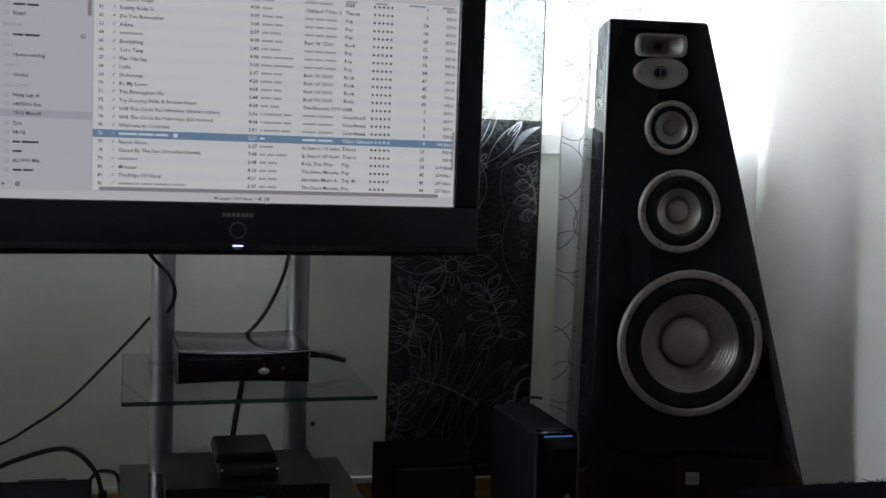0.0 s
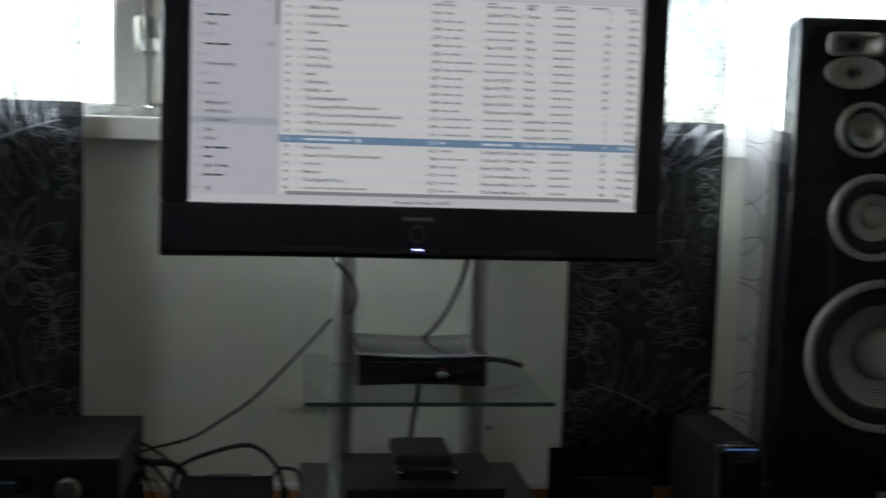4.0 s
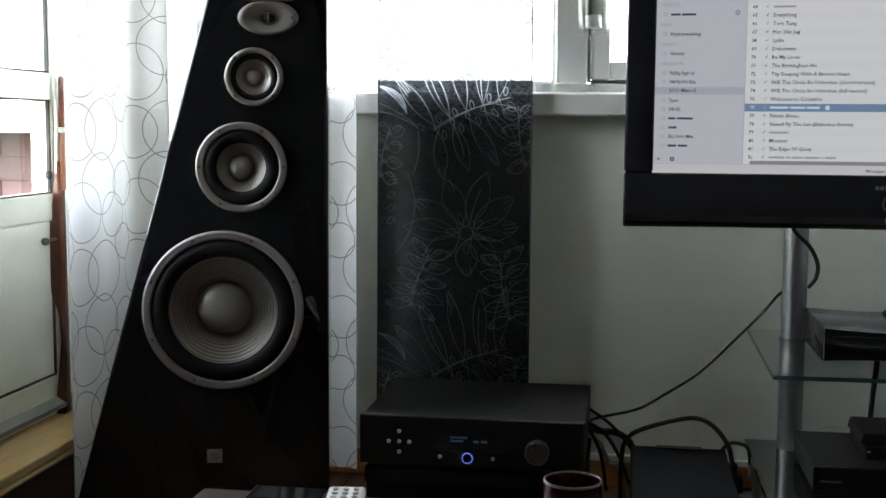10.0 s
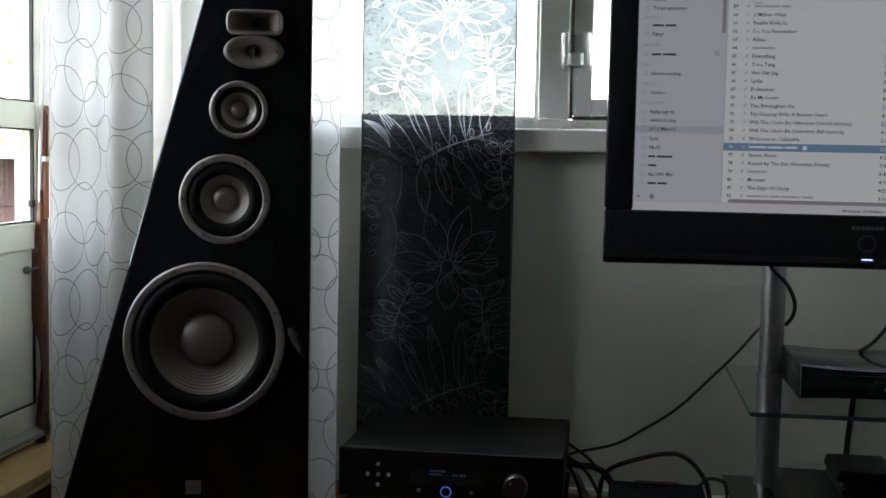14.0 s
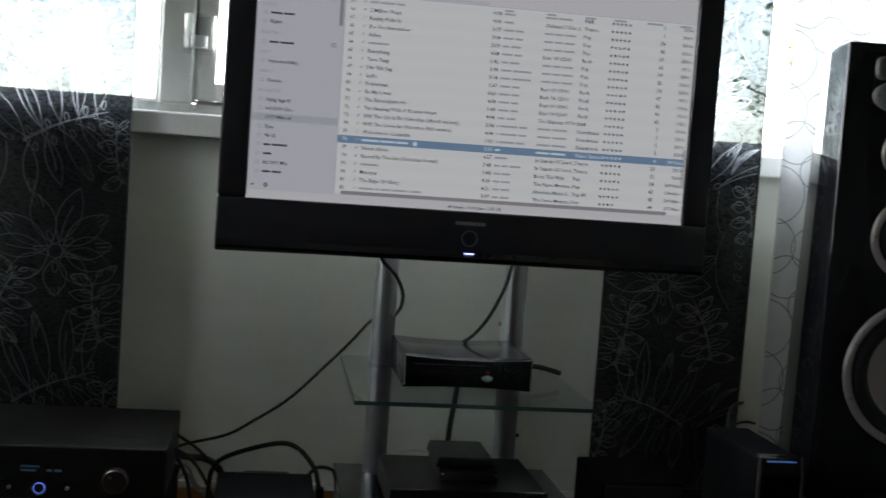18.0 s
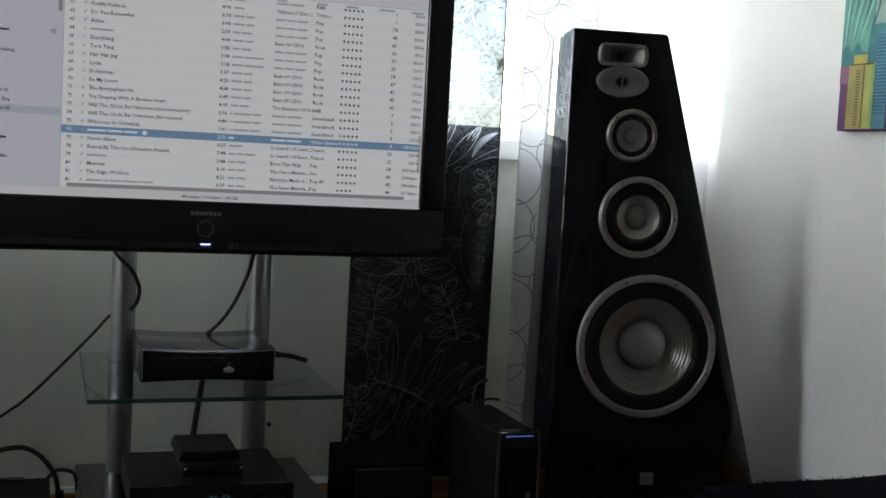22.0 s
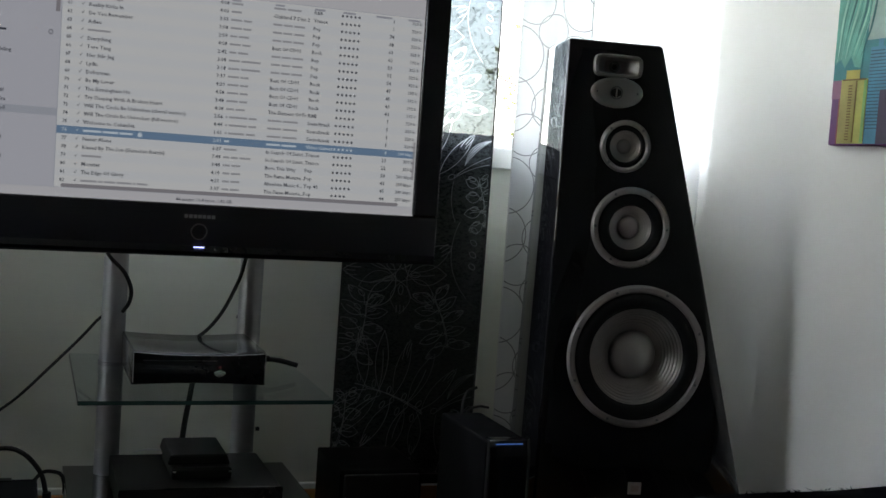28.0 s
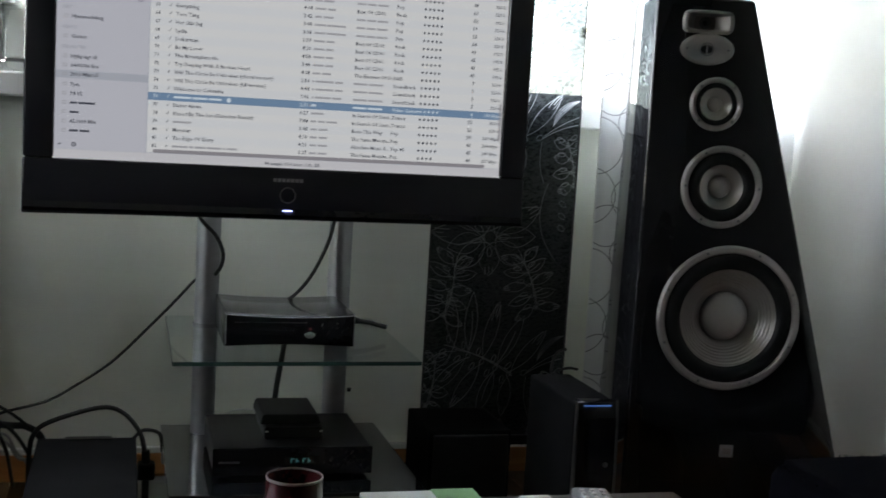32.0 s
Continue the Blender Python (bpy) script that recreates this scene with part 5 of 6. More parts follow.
# ---- flat black player beside the stand ----
ply = thing("media_player", (-0.3, 2.3, 0), "flat matt black media box standing beside the television stand", "media player")
part("casing", block((-0.405, 2.00, 0.022), (-0.205, 2.46, 0.176), 0.004), M_DULL, ply)
part("top_lip", block((-0.35, 2.44, 0.1765), (-0.255, 2.462, 0.1785), 0.0008), M_GLOSS, ply)
for x in (-0.38, -0.23):
    for y in (2.03, 2.43):
        part("foot", block((x - 0.012, y - 0.012, 0), (x + 0.012, y + 0.012, 0.0225)), M_RUBBER, ply)

# ---- upright console and the low cabinet behind it ----
ups = thing("upright_console", (0.69, 2.23, 0), "glossy black game console standing upright, blue glint on its top", "game console")
part("shell", block((0.646, 2.105, 0.004), (0.742, 2.380, 0.331), 0.006, 3), M_DULL, ups, smooth=True)
part("front_face", prism([(2.105, 0.006), (2.096, 0.05), (2.092, 0.17), (2.096, 0.30), (2.104, 0.333), (2.130, 0.3345), (2.130, 0.006)], "x", 0.652, 0.736, 0.002), M_GLOSS, ups, "curved glossy front", smooth=True)
part("edge_strip", joined(prism([(2.103, 0.006), (2.093, 0.05), (2.089, 0.17), (2.093, 0.30), (2.101, 0.335), (2.105, 0.335), (2.105, 0.006)], "x", 0.7365, 0.740), prism([(2.103, 0.006), (2.093, 0.05), (2.089, 0.17), (2.093, 0.30), (2.101, 0.335), (2.105, 0.335), (2.105, 0.006)], "x", 0.648, 0.6515)), M_SCREW, ups, "thin grey edge")
part("status_light", block((0.664, 2.0965, 0.325), (0.724, 2.1005, 0.3275), 0.001), glowing("console_blue", (0.08, 0.22, 0.70), 0.34), ups, "dim blue light strip")
part("touch_key", moved(turned([(0.0055, 0.0), (0.0055, -0.002), (0, -0.0022)], 16), pose(0.716, 2.093, 0.205)), M_BADGE, ups, "small round silver key")
cab = thing("subwoofer", (0.55, 2.56, 0), "low black box in deep shade below the panel curtain", "subwoofer")
part("body", block((0.438, 2.44, 0.015), (0.632, 2.66, 0.185), 0.004), M_DULL, cab)
part("grille", block((0.446, 2.432, 0.024), (0.624, 2.4395, 0.177), 0.003), M_RUBBER, cab)
part("foot_board", block((0.45, 2.45, 0), (0.62, 2.65, 0.0145)), M_BLACK, cab)

# ---- candle holder and small glass on the sill ----
can = thing("candle_holder", (-0.512, 2.76, SILL_TOP), "clear glass candle cup on a tall thin stem", "candle holder")
cup = upright([(0, 0.146), (0.036, 0.148), (0.0375, 0.152), (0.0375, 0.228), (0.0355, 0.228), (0.0350, 0.156), (0, 0.152)], 36)
part("cup", moved(cup, pose(-0.512, 2.76, SILL_TOP)), M_VOTIVE, can, smooth=True)
part("cup_base", moved(upright([(0, 0.138), (0.034, 0.140), (0.0365, 0.146), (0, 0.1455)], 36), pose(-0.512, 2.76, SILL_TOP)), M_VOTIVE, can, "thick clear glass base", smooth=True)
part("stem", moved(upright([(0.0, 0.001), (0.030, 0.001), (0.030, 0.004), (0.008, 0.010), (0.0045, 0.03), (0.0045, 0.10), (0.009, 0.132), (0.012, 0.138), (0, 0.138)], 24), pose(-0.512, 2.76, SILL_TOP)), M_VOTIVE, can, "clear glass stem", smooth=True)
part("candle", moved(upright([(0, 0.1525), (0.019, 0.1525), (0.019, 0.180), (0, 0.181)], 24), pose(-0.512, 2.76, SILL_TOP)), M_WHITEPLASTIC, can, "white tealight")
tum = thing("drinking_glass", (-0.625, 2.76, SILL_TOP), "small clear glass on the window sill", "glass")
part("bowl", moved(upright([(0, 0.0), (0.020, 0.0), (0.024, 0.022), (0.0228, 0.022), (0.019, 0.003), (0, 0.003)], 28), pose(-0.622, 2.76, SILL_TOP)), M_VOTIVE, tum, smooth=True)

# ---- painting ----
paint = thing("painting", (RIGHT - 0.02, 1.95, 1.15), "bright canvas print of green drapery, yellow and blue towers", "painting")
PY0, PY1, PZ0, PZ1 = 1.48, 2.088, 0.985, 1.60
PX = RIGHT - 0.028
part("canvas", block((PX, PY0, PZ0), (RIGHT - 0.001, PY1, PZ1), 0.003), surface("purple_canvas", (0.15, 0.045, 0.16), 0.7, vary=0.3, scale=14, grain=0.4, grain_scale=700), paint, "magenta and purple canvas")
def flat_print(name, a, b, lo, hi, color, lift=0.0004, label=""):
    return part(name, block((PX - lift - 0.0005, a, lo), (PX - lift, b, hi)), surface(name, color, 0.65, vary=0.22, scale=25, grain=0.3, grain_scale=700), paint, label)
flat_print("teal_sky", PY0, PY1 - 0.001, 1.125, PZ1, (0.03, 0.20, 0.21))
flat_print("pink_haze", 2.050, PY1 - 0.001, 1.085, 1.1248, (0.24, 0.10, 0.17))
flat_print("orange_glow", 2.052, 2.063, PZ0 + 0.004, 1.0845, (0.26, 0.07, 0.06))
flat_print("blue_tower", 1.822, 1.972, PZ0 + 0.004, 1.190, (0.05, 0.21, 0.31), 0.0012)
flat_print("blue_tower", 1.935, 1.950, 1.190, 1.206, (0.05, 0.21, 0.31), 0.0012)
flat_print("yellow_tower", 1.972, 2.056, PZ0 + 0.004, 1.125, (0.45, 0.44, 0.10), 0.0020)
flat_print("yellow_tower", 1.999, 2.043, 1.125, 1.145, (0.45, 0.38, 0.08), 0.0020)
flat_print("gold_side", 2.008, 2.054, PZ0 + 0.006, 1.122, (0.37, 0.31, 0.08), 0.0028)
flat_print("lime_side", 1.973, 1.982, PZ0 + 0.006, 1.122, (0.22, 0.42, 0.12), 0.0028)
flat_print("dark_tower", 1.702, 1.932, PZ0 + 0.004, 1.100, (0.05, 0.03, 0.06), 0.0024)
M_LINE = surface("painted_line", (0.02, 0.06, 0.09), 0.7)
M_OCHRE = surface("painted_ochre_line", (0.16, 0.10, 0.02), 0.7)
tagged(part("storey_lines", joined(*[block((PX - 0.0022, 1.826, 1.02 + 0.0070 * k), (PX - 0.0019, 1.970, 1.0218 + 0.0070 * k)) for k in range(24)]), M_LINE, paint), kind="stuff")
tagged(part("window_ticks", joined(*[block((PX - 0.0038, 2.018, 0.996 + 0.006 * k), (PX - 0.0035, 2.030, 0.9988 + 0.006 * k)) for k in range(20)]), M_OCHRE, paint), kind="stuff")
part("corner_line", block((PX - 0.0036, 2.0035, PZ0 + 0.006), (PX - 0.0033, 2.0075, 1.122)), M_OCHRE, paint)
part("roof_line", block((PX - 0.0036, 1.976, 1.1225), (PX - 0.0033, 2.052, 1.1260)), M_OCHRE, paint)
flat_print("pale_sky", 1.90, 1.985, 1.206, PZ1, (0.30, 0.42, 0.38), 0.0008)
M_DRAPE = surface("green_drapery", (0.11, 0.36, 0.28), 0.65, vary=0.35, scale=22, grain=0.3, grain_scale=700)
part("drapery", prism([(2.087, 1.160), (2.087, PZ1), (1.900, PZ1), (1.945, 1.42), (1.978, 1.30), (1.992, 1.22), (2.000, 1.148), (2.020, 1.152), (2.034, 1.175), (2.052, 1.150), (2.066, 1.170)], "x", PX - 0.0016, PX - 0.0012), M_DRAPE, paint, "painted green drapery")
FOLDS = [surface("drapery_fold", c, 0.65, vary=0.3, scale=30, grain=0.3, grain_scale=700) for c in ((0.30, 0.60, 0.47), (0.03, 0.16, 0.14), (0.22, 0.50, 0.39), (0.02, 0.12, 0.12))]
for k in range(12):
    # folds gathered at the lower end, swinging out as they rise
    low, high = (2.079 - 0.0066 * k, 1.160 + 0.018 * abs(math.sin(k * 1.7))), (2.083 - 0.0155 * k, 1.598)
    pts = [p + Vector((0.007 * math.sin(11 * i / 18 + 0.35 * k) * min(1, 4 * i / 18), 0)) for i, p in enumerate(curve2(low, high, 0.05, 18))]
    b2, prev = bmesh.new(), None
    for i, p in enumerate(pts):
        t = i / 18
        w = (0.0016 + 0.0040 * t) * (0.75 + 0.5 * math.sin(9 * t + 1.7 * k)) * min(1, 0.2 + 5 * t)
        lift = PX - 0.0019 - 0.0002 * (k % 4)
        q = (b2.verts.new((lift, min(PY1 - 0.002, p[0] - w), p[1])), b2.verts.new((lift, min(PY1 - 0.001, p[0] + w), p[1])))
        if prev:
            b2.faces.new((prev[0], prev[1], q[1], q[0]))
        prev = q
    part("drapery_fold", b2, FOLDS[k % 4], paint)

# ---- rifle leaning in the corner by the door ----
gun = thing("rifle", (-1.745, 2.56, 0.155), "old wooden-stocked rifle leaning upright in the corner", "rifle")
GX, GY = -1.764, 2.585
part("stock", prism([(GX - 0.024, 0.156), (GX + 0.006, 0.156), (GX + 0.006, 0.30), (GX + 0.004, 0.62), (GX + 0.004, 0.76), (GX - 0.006, 0.80), (GX - 0.012, 0.70), (GX - 0.024, 0.62), (GX - 0.030, 0.50), (GX - 0.027, 0.46), (GX - 0.008, 0.40), (GX - 0.003, 0.34), (GX - 0.012, 0.25)], "y", GY - 0.016, GY + 0.016, 0.004), M_STOCK, gun, "reddish brown wooden stock", smooth=True)
part("handguard", prism([(GX - 0.008, 0.845), (GX + 0.010, 0.845), (GX + 0.012, 0.955), (GX + 0.008, 0.972), (GX, 0.955)], "y", GY - 0.012, GY + 0.012, 0.004), M_STOCK, gun, smooth=True)
part("forestock", prism([(GX - 0.010, 0.70), (GX + 0.008, 0.70), (GX + 0.010, 0.843), (GX - 0.008, 0.843)], "y", GY - 0.008, GY + 0.014, 0.003), wood("worn_forestock", (0.12, 0.035, 0.016), (0.30, 0.11, 0.05), along=(6, 6, 1), rough=0.3), gun, "worn reddish wood")
part("barrel", rod((GX - 0.004, GY - 0.012, 0.74), (GX + 0.008, GY - 0.012, 1.18), 0.0045, 14), M_ALU, gun, "grey steel barrel", smooth=True)
part("barrel_band", rod((GX, GY - 0.002, 0.838), (GX + 0.001, GY - 0.002, 0.850), 0.0125, 16), M_CHROME, gun)
part("sling_stud", moved(upright([(0, -0.010), (0.008, -0.007), (0.008, 0.007), (0, 0.010)], 12), pose(GX - 0.020, GY - 0.02, 0.737)), M_RUBBER, gun)
BK = Vector((GX - 0.012, 2.525, 0.581))
part("bolt_handle", joined(rod(BK, (GX - 0.008, GY - 0.012, 0.584), 0.0035, 10), moved(upright([(0, -0.010), (0.006, -0.008), (0.0095, -0.003), (0.0095, 0.003), (0.006, 0.008), (0, 0.010)], 16), Matrix.Translation(BK))), M_SCREW, gun, "dark steel bolt handle with a ball end", smooth=True)

# ---- cables ----
def cable(name, pts, r, label, mat=None):
    return solid(name, tube(pts, r), mat or M_RUBBER, label, "cable", smooth="all")


cable("cable", [(-0.52, 2.50, 0.200), (-0.485, 2.56, 0.206), (-0.394, 2.56, 0.231), (-0.333, 2.56, 0.267), (-0.258, 2.56, 0.320), (-0.178, 2.56, 0.402), (-0.131, 2.56, 0.453), (-0.096, 2.59, 0.488), (-0.070, 2.605, 0.52), (-0.064, 2.60, 0.62), (-0.064, 2.60, 0.74)], 0.0034, "thin black cable rising to the television")
cable("cable", [(-0.11, 2.36, 0.70), (-0.094, 2.36, 0.658), (-0.062, 2.36, 0.624), (-0.046, 2.36, 0.590), (-0.048, 2.36, 0.562), (-0.058, 2.38, 0.54)], 0.0040, "black cable hanging below the television")
cable("cable", [(0.205, 2.40, 0.70), (0.193, 2.42, 0.653), (0.182, 2.42, 0.610), (0.155, 2.43, 0.544), (0.127, 2.46, 0.495), (0.11, 2.58, 0.45)], 0.0040, "black cable behind the game console")
cable("cable", [(0.124, 2.575, 0.44), (0.120, 2.57, 0.388), (0.108, 2.52, 0.350), (0.092, 2.47, 0.295), (0.084, 2.44, 0.262)], 0.006, "thick black cable down to the power brick")
cable("cable", [(0.222, 2.47, 0.437), (0.256, 2.45, 0.435), (0.287, 2.45, 0.431), (0.326, 2.45, 0.421)], 0.0055, "short black plug cable on the glass shelf")
solid("cable_plug", joined(block((0.223, 2.435, 0.426), (0.246, 2.462, 0.447), 0.003), rod((0.246, 2.448, 0.436), (0.262, 2.449, 0.435), 0.0072)), M_BLACK, "black plug at the game console's side", "plug")
cable("cable", [(-0.425, 2.50, 0.04), (-0.424, 2.50, 0.13), (-0.415, 2.50, 0.174), (-0.382, 2.50, 0.201), (-0.286, 2.50, 0.230), (-0.238, 2.50, 0.222), (-0.200, 2.50, 0.181), (-0.187, 2.50, 0.140), (-0.18, 2.50, 0.09)], 0.0052, "thick black mains cable in an arch")
cable("cable", [(-0.235, 2.51, 0.12), (-0.207, 2.50, 0.165), (-0.189, 2.50, 0.180), (-0.159, 2.50, 0.175), (-0.150, 2.50, 0.155), (-0.148, 2.51, 0.13)], 0.004, "small black cable loop by the wall")
cable("cable", [(-0.50, 2.42, 0.235), (-0.46, 2.45, 0.20), (-0.43, 2.50, 0.14), (-0.40, 2.52, 0.06)], 0.004, "black cable behind the amplifier")
cable("cable", [(-0.50, 2.44, 0.225), (-0.47, 2.48, 0.15), (-0.455, 2.50, 0.06)], 0.004, "black cable behind the amplifier")
cable("cable", [(-0.50, 2.48, 0.25), (-0.45, 2.52, 0.205), (-0.41, 2.56, 0.15), (-0.36, 2.58, 0.07)], 0.0035, "black cable behind the amplifier")
cable("cable", [(0.70, 2.39, 0.30), (0.715, 2.43, 0.335), (0.735, 2.46, 0.36), (0.76, 2.46, 0.372)], 0.0035, "black cable end behind the upright console")
cable("cable", [(0.71, 2.39, 0.30), (0.725, 2.42, 0.325), (0.755, 2.43, 0.333), (0.78, 2.43, 0.33)], 0.003, "black cable end behind the upright console")
cable("cable", [(-0.50, 2.46, 0.21), (-0.465, 2.52, 0.188), (-0.435, 2.55, 0.178), (-0.404, 2.55, 0.155), (-0.385, 2.53, 0.10), (-0.40, 2.52, 0.03)], 0.0075, "thick black cable drooping behind the amplifier")
cable("cable", [(-0.50, 2.47, 0.19), (-0.472, 2.54, 0.160), (-0.455, 2.56, 0.120), (-0.43, 2.57, 0.085), (-0.41, 2.57, 0.02)], 0.003, "thin grey cable behind the amplifier", M_BADGE)
cable("cable", [(-0.497, 2.50, 0.145), (-0.474, 2.55, 0.143), (-0.450, 2.56, 0.105), (-0.425, 2.55, 0.10), (-0.40, 2.55, 0.05)], 0.0035, "thin grey cable behind the amplifier", M_BADGE)
cable("cable", [(-0.012, 2.480, 0.2235), (0.010, 2.486, 0.2275), (0.030, 2.492, 0.2265), (0.050, 2.496, 0.2235)], 0.0018, "thin white cable on the receiver", M_WHITEPLASTIC)
solid("power_plug", joined(block((-0.200, 2.485, 0.070), (-0.163, 2.520, 0.108), 0.006), rod((-0.182, 2.50, 0.106), (-0.184, 2.50, 0.135), 0.009), block((-0.190, 2.49, 0.0), (-0.175, 2.515, 0.072), 0.004)), M_BLACK, "black mains plug at the arched cable's end", "plug")
plug = solid("mains_plug", joined(block((-0.15, 2.50, 0.10), (-0.115, 2.53, 0.145), 0.006), rod((-0.132, 2.50, 0.06), (-0.132, 2.515, 0.10), 0.010)), M_BADGE, "grey mains plug among the cables", "plug")
for x, z in ((0.222, 0.486), (0.284, 0.213)):
    solid("cable_clip", moved(upright([(0, -0.005), (0.005, -0.004), (0.005, 0.004), (0, 0.005)], 12), pose(x + 0.02, 2.735, z)), M_RUBBER, "tiny dark clip on the wall", "clip")

# ---- coffee table in the foreground ----
TT = 0.31
table = thing("coffee_table", (-0.2, 1.1, 0), "dark low coffee table, only its far edge seen", "table")
part("tabletop", block((-1.05, 0.65, TT - 0.03), (0.62, 1.60, TT), 0.004), M_TABLE, table)
for x in (-1.0, 0.53):
    for y in (0.69, 1.51):
        part("leg", block((x, y, 0), (x + 0.05, y + 0.05, TT - 0.0305), 0.003), M_TABLE, table)
mug = thing("red_cup", (-0.488, 1.46, TT), "dark red glass cup with a pale rim", "cup", "red cups")
part("bowl", moved(upright([(0, 0.001), (0.030, 0.001), (0.036, 0.02), (0.039, 0.05), (0.0385, 0.082), (0.0365, 0.082), (0.036, 0.05), (0.032, 0.012), (0, 0.010)], 40), Matrix.Identity(4)), M_RED, mug, local=True, smooth=True)
part("rim", upright([(0.0366, 0.0815), (0.0386, 0.0815), (0.0384, 0.0845), (0.0374, 0.0850), (0.0366, 0.0845)], 40), M_RIM, mug, "pale worn rim", local=True, smooth=True)
copy_thing(mug, pose(-0.014, 1.455, TT))
ph = thing("phone", (-0.907, 1.55, TT), "black phone with a silver rim lying on the table", "phone")
part("body", block((-0.962, 1.515, TT + 0.001), (-0.852, 1.592, TT + 0.012), 0.004), M_GLOSS, ph)
part("rim", joined(block((-0.963, 1.5925, TT + 0.004), (-0.851, 1.594, TT + 0.010)), block((-0.9645, 1.515, TT + 0.004), (-0.9625, 1.594, TT + 0.010))), M_CHROME, ph, "silver rim")
part("screen", block((-0.952, 1.530, TT + 0.0121), (-0.862, 1.582, TT + 0.0128)), M_DARKGLASS, ph, "dark glass screen")
def remote(name, x, y, w, dpt, turn, mat, label):
    r = thing(name, (x, y, TT), label, "remote control", turn=turn)
    part("body", block((-w / 2, -dpt / 2, 0.0005), (w / 2, dpt / 2, 0.018), 0.005, 3), mat, r, local=True, smooth=True)
    for i in range(3):
        for j in range(5):
            part("key", moved(upright([(0, 0.018), (0.0045, 0.018), (0.004, 0.0205), (0, 0.021)], 12), pose((i - 1) * w * 0.28, dpt / 2 - 0.02 - j * 0.018, 0)), M_WHITEPLASTIC if mat is M_SILVERPLASTIC else M_BADGE, r, local=True)
    return r
remote("remote_control", -0.815, 1.525, 0.054, 0.13, 8, M_WHITEPLASTIC, "white remote control lying on the coffee table")
remote("remote_control", 0.452, 1.508, 0.055, 0.14, -10, M_SILVERPLASTIC, "silver remote control with round grey keys")
bk = thing("booklet", (0.195, 1.56, TT), "white booklet with a green end lying flat", "booklet")
part("page_block", block((0.108, 1.46, TT + 0.0005), (0.284, 1.606, TT + 0.010), 0.001), M_WHITEPLASTIC, bk)
part("green_end", block((0.218, 1.459, TT + 0.0101), (0.2845, 1.607, TT + 0.0115)), M_GREEN, bk, "green printed end")
solid("white_box", block((0.345, 1.49, TT + 0.0005), (0.395, 1.566, TT + 0.012), 0.003), M_WHITEPLASTIC, "small white plastic box on the table", "box")

# ---- dark plush armrest ----
arm = thing("armrest", (1.05, 1.5, 0), "dark blue-black plush armrest with a ruffled top", "armchair")
bm = block((0.785, 1.20, 0.05), (1.38, 1.61, 0.366), 0.03, 4)
bmesh.ops.subdivide_edges(bm, edges=bm.edges[:], cuts=3, use_grid_fill=True)
for v in bm.verts:
    v.co += 0.012 * noise.noise_vector(v.co * 9) + 0.006 * noise.noise_vector(v.co * 30)
part("cushion", bm, M_FABRIC, arm, smooth="all")
rng, tufts = random.Random(31), bmesh.new()
for k in range(4500):
    p = Vector((rng.uniform(0.79, 1.375), rng.uniform(1.46, 1.61), 0.352 + 0.008 * rng.random()))
    d = Vector((rng.gauss(0, 0.006), rng.gauss(0, 0.006), rng.uniform(0.001, 0.005)))
    w = Vector((rng.uniform(0.0015, 0.003), 0, 0))
    tufts.faces.new([tufts.verts.new(q) for q in (p - w, p + w, p + d)])
part("plush_cover", tufts, M_FABRIC, arm, "ragged dark plush cover")
for x in (0.85, 1.28):
    part("leg", block((x, 1.38, 0), (x + 0.04, 1.42, 0.07)), M_TABLE, arm)

# ---- outside ----
grass = surface("garden_ground", (0.09, 0.10, 0.06), 0.95, vary=0.4, scale=0.6)
solid("ground", block((-60, -60, -3.2), (60, 60, -3.0)), grass, "garden ground far below the windows", "ground", "structure")
house = thing("neighbour_house", (-9.0, 9.0, -3.0), "dark red boarded house across the yard", "house")
M_REDBOARD = surface("red_boards", (0.040, 0.0185, 0.0185), 0.8, vary=0.3, scale=3)
M_ROOF = surface("grey_roof", (0.07, 0.07, 0.075), 0.8, vary=0.3, scale=3)
part("wall", block((-14, 9.02, -3), (-3.2, 9.3, 0.785)), M_REDBOARD, house)
for k in range(8):
    for q in range(5):
        part("board", block((-7.0 + q * 0.75 - 0.3 * (k % 2), 9.0 - 0.012 * ((k + q) % 2), 0.595 - k * 0.195), (-6.265 + q * 0.75 - 0.3 * (k % 2), 9.02, 0.780 - k * 0.195)), M_REDBOARD, house)
part("roof", prism([(8.6, 0.785), (11.5, 0.90), (14.6, 0.785)], "x", -14.4, -2.8), M_ROOF, house)
for x in (-12.5, -10.2, -7.6):
    wdw = part("window", block((x, 8.93, -0.9), (x + 1.0, 8.975, 0.4)), M_TRIM, house)
    part("pane", block((x + 0.08, 8.915, -0.82), (x + 0.92, 8.928, 0.32)), M_DARKGLASS, wdw)
# cream darkened to tan for the shade of a balcony roof not built
post = solid("balcony_post", block((-2.044, 2.985, -3.0), (-2.021, 3.01, 2.5), 0.004), surface("shaded_cream_post", (0.26, 0.20, 0.11), 0.6), "cream balcony post outside the door, balcony shade in its colour", "post")
solid("balcony_deck", block((-3.4, 0.6, -0.2), (LEFT - 0.21, 3.4, 0.05)), M_STEP, "weathered balcony deck outside the door", "balcony", "structure")

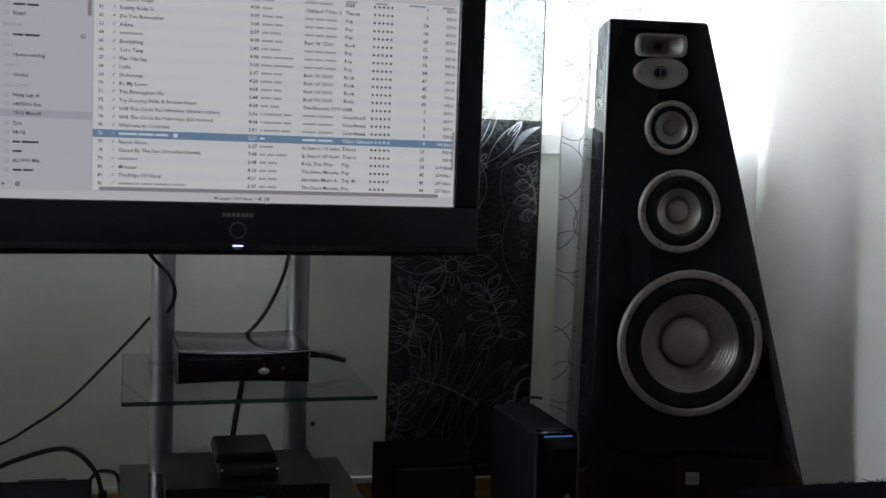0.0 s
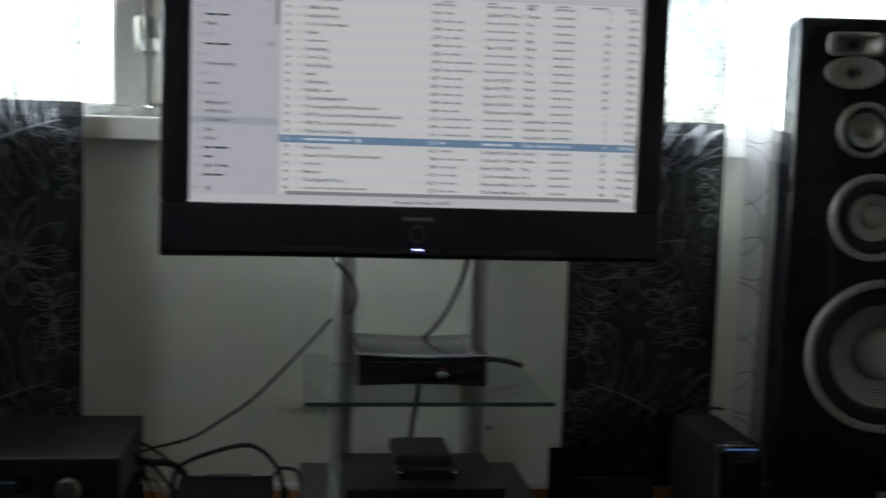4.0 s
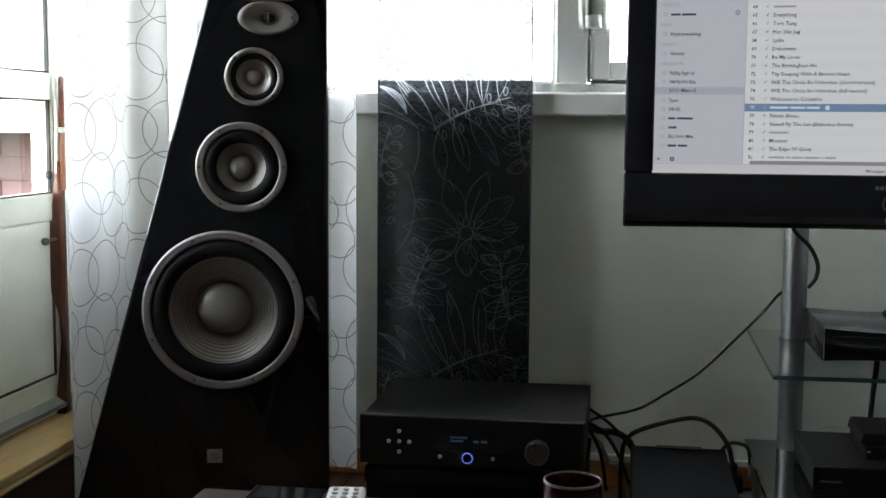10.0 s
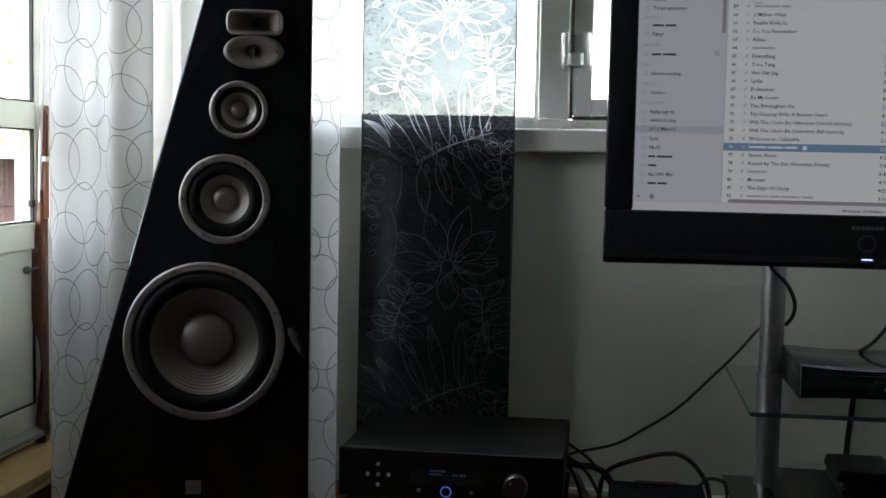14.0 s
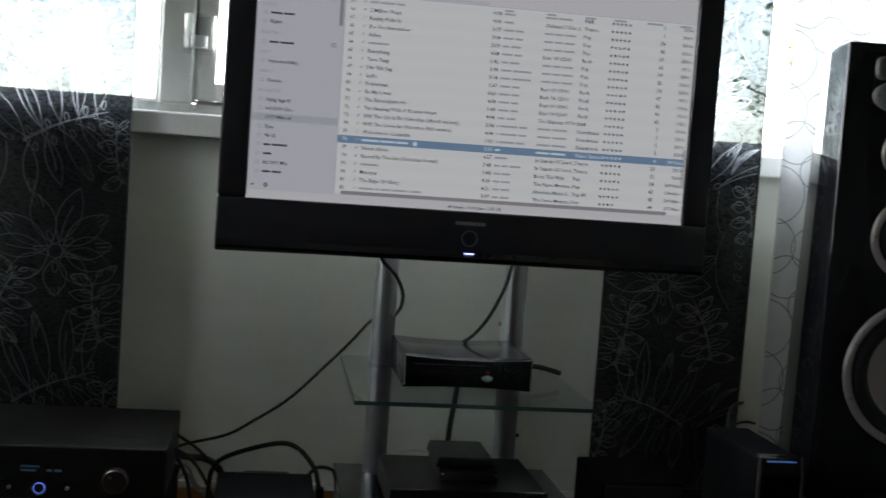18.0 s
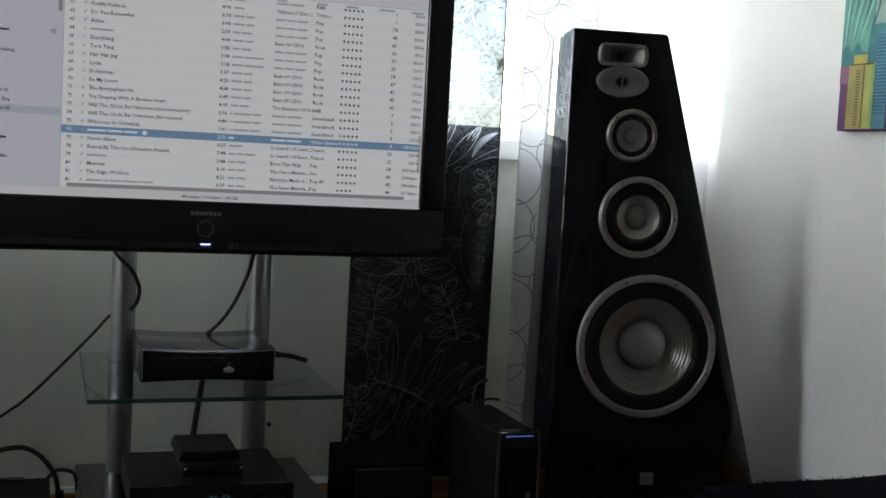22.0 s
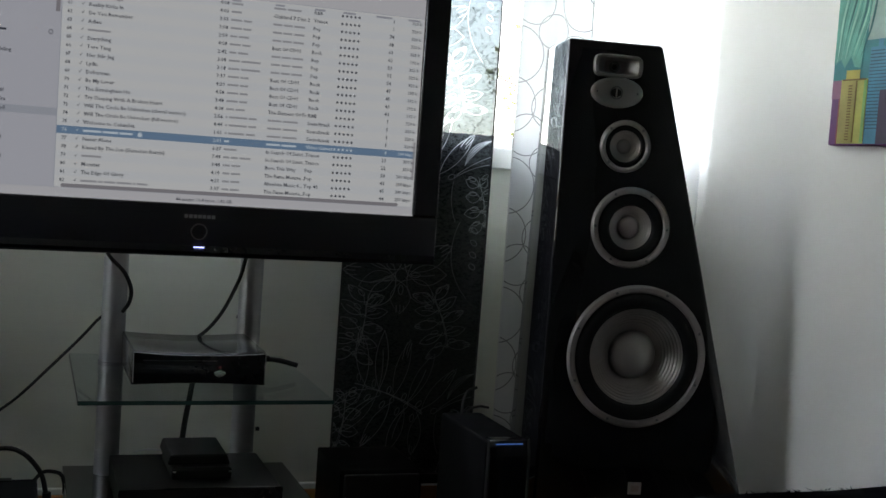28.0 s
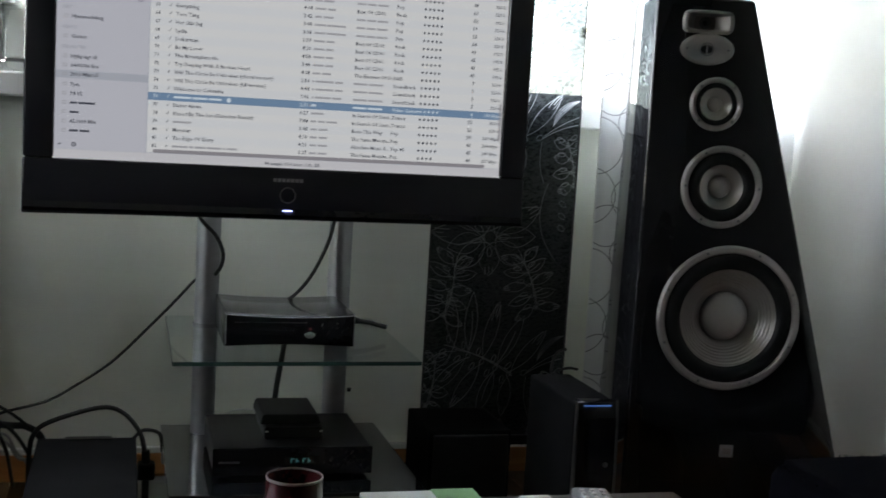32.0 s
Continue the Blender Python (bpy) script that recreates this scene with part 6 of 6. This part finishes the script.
def tree(x, y, z0, seed):
    rg = random.Random(seed)
    t = thing("tree", (x, y, z0), "slender garden tree with sparse yellow-green leaves", "tree")
    part("trunk", tube([(x, y, z0), (x + 0.05, y, z0 + 2), (x - 0.04, y + 0.05, z0 + 4), (x + 0.02, y, z0 + 6)], 0.06, 8, 5), M_BARK, t)
    crown = bmesh.new()
    for k in range(16):
        h = z0 + 2.6 + k * 0.21
        a = k * 2.4
        tip = Vector((x + math.cos(a) * (1.2 - 0.05 * k), y + math.sin(a) * (1.2 - 0.05 * k), h + 0.5))
        root = Vector((x, y, h))
        part("limb", tube([root, root.lerp(tip, 0.5) + Vector((0, 0, 0.08)), tip], 0.016, 5, 4), M_BARK, t)
        for q in range(70):
            p = root.lerp(tip, rg.uniform(0.25, 1.05)) + Vector((rg.gauss(0, 0.16), rg.gauss(0, 0.16), rg.gauss(0, 0.13)))
            m = Matrix.Translation(p) @ Euler((rg.uniform(0, 6), rg.uniform(0, 6), rg.uniform(0, 6))).to_matrix().to_4x4()
            s = rg.uniform(0.03, 0.06)
            crown.faces.new([crown.verts.new(m @ Vector(v)) for v in ((0, -s, 0), (s * 0.6, 0, s * 0.1), (0, s, 0), (-s * 0.6, 0, s * 0.1))])
    tagged(part("crown", crown, M_LEAF, t), kind="stuff")
    return t


tree(5.6, 12.5, -3.0, 3)
tree(-6.5, 13.0, -3.0, 4)

# ---- floor boards ----
rng = random.Random(11)
plank = None
nx = 0
x = LEFT + 0.002
while x < RIGHT - 0.01:
    w = min(0.118, RIGHT - x)
    y = -1.2 - rng.random() * 1.2
    while y < BACK - 0.02:
        ln = 1.25
        a, b = max(y, FRONT + 0.001), min(y + ln - 0.002, BACK - 0.001)
        if b - a > 0.03:
            part("plank", block((x, a, -0.02), (x + w - 0.0015, b, 0.0), 0.0012, 1), M_FLOOR, floor)
        y += ln
    x += 0.12
part("plank_field", block((LEFT + 0.001, FRONT + 0.001, -0.02), (RIGHT - 0.001, -2.45, -0.001)), M_FLOOR, floor)
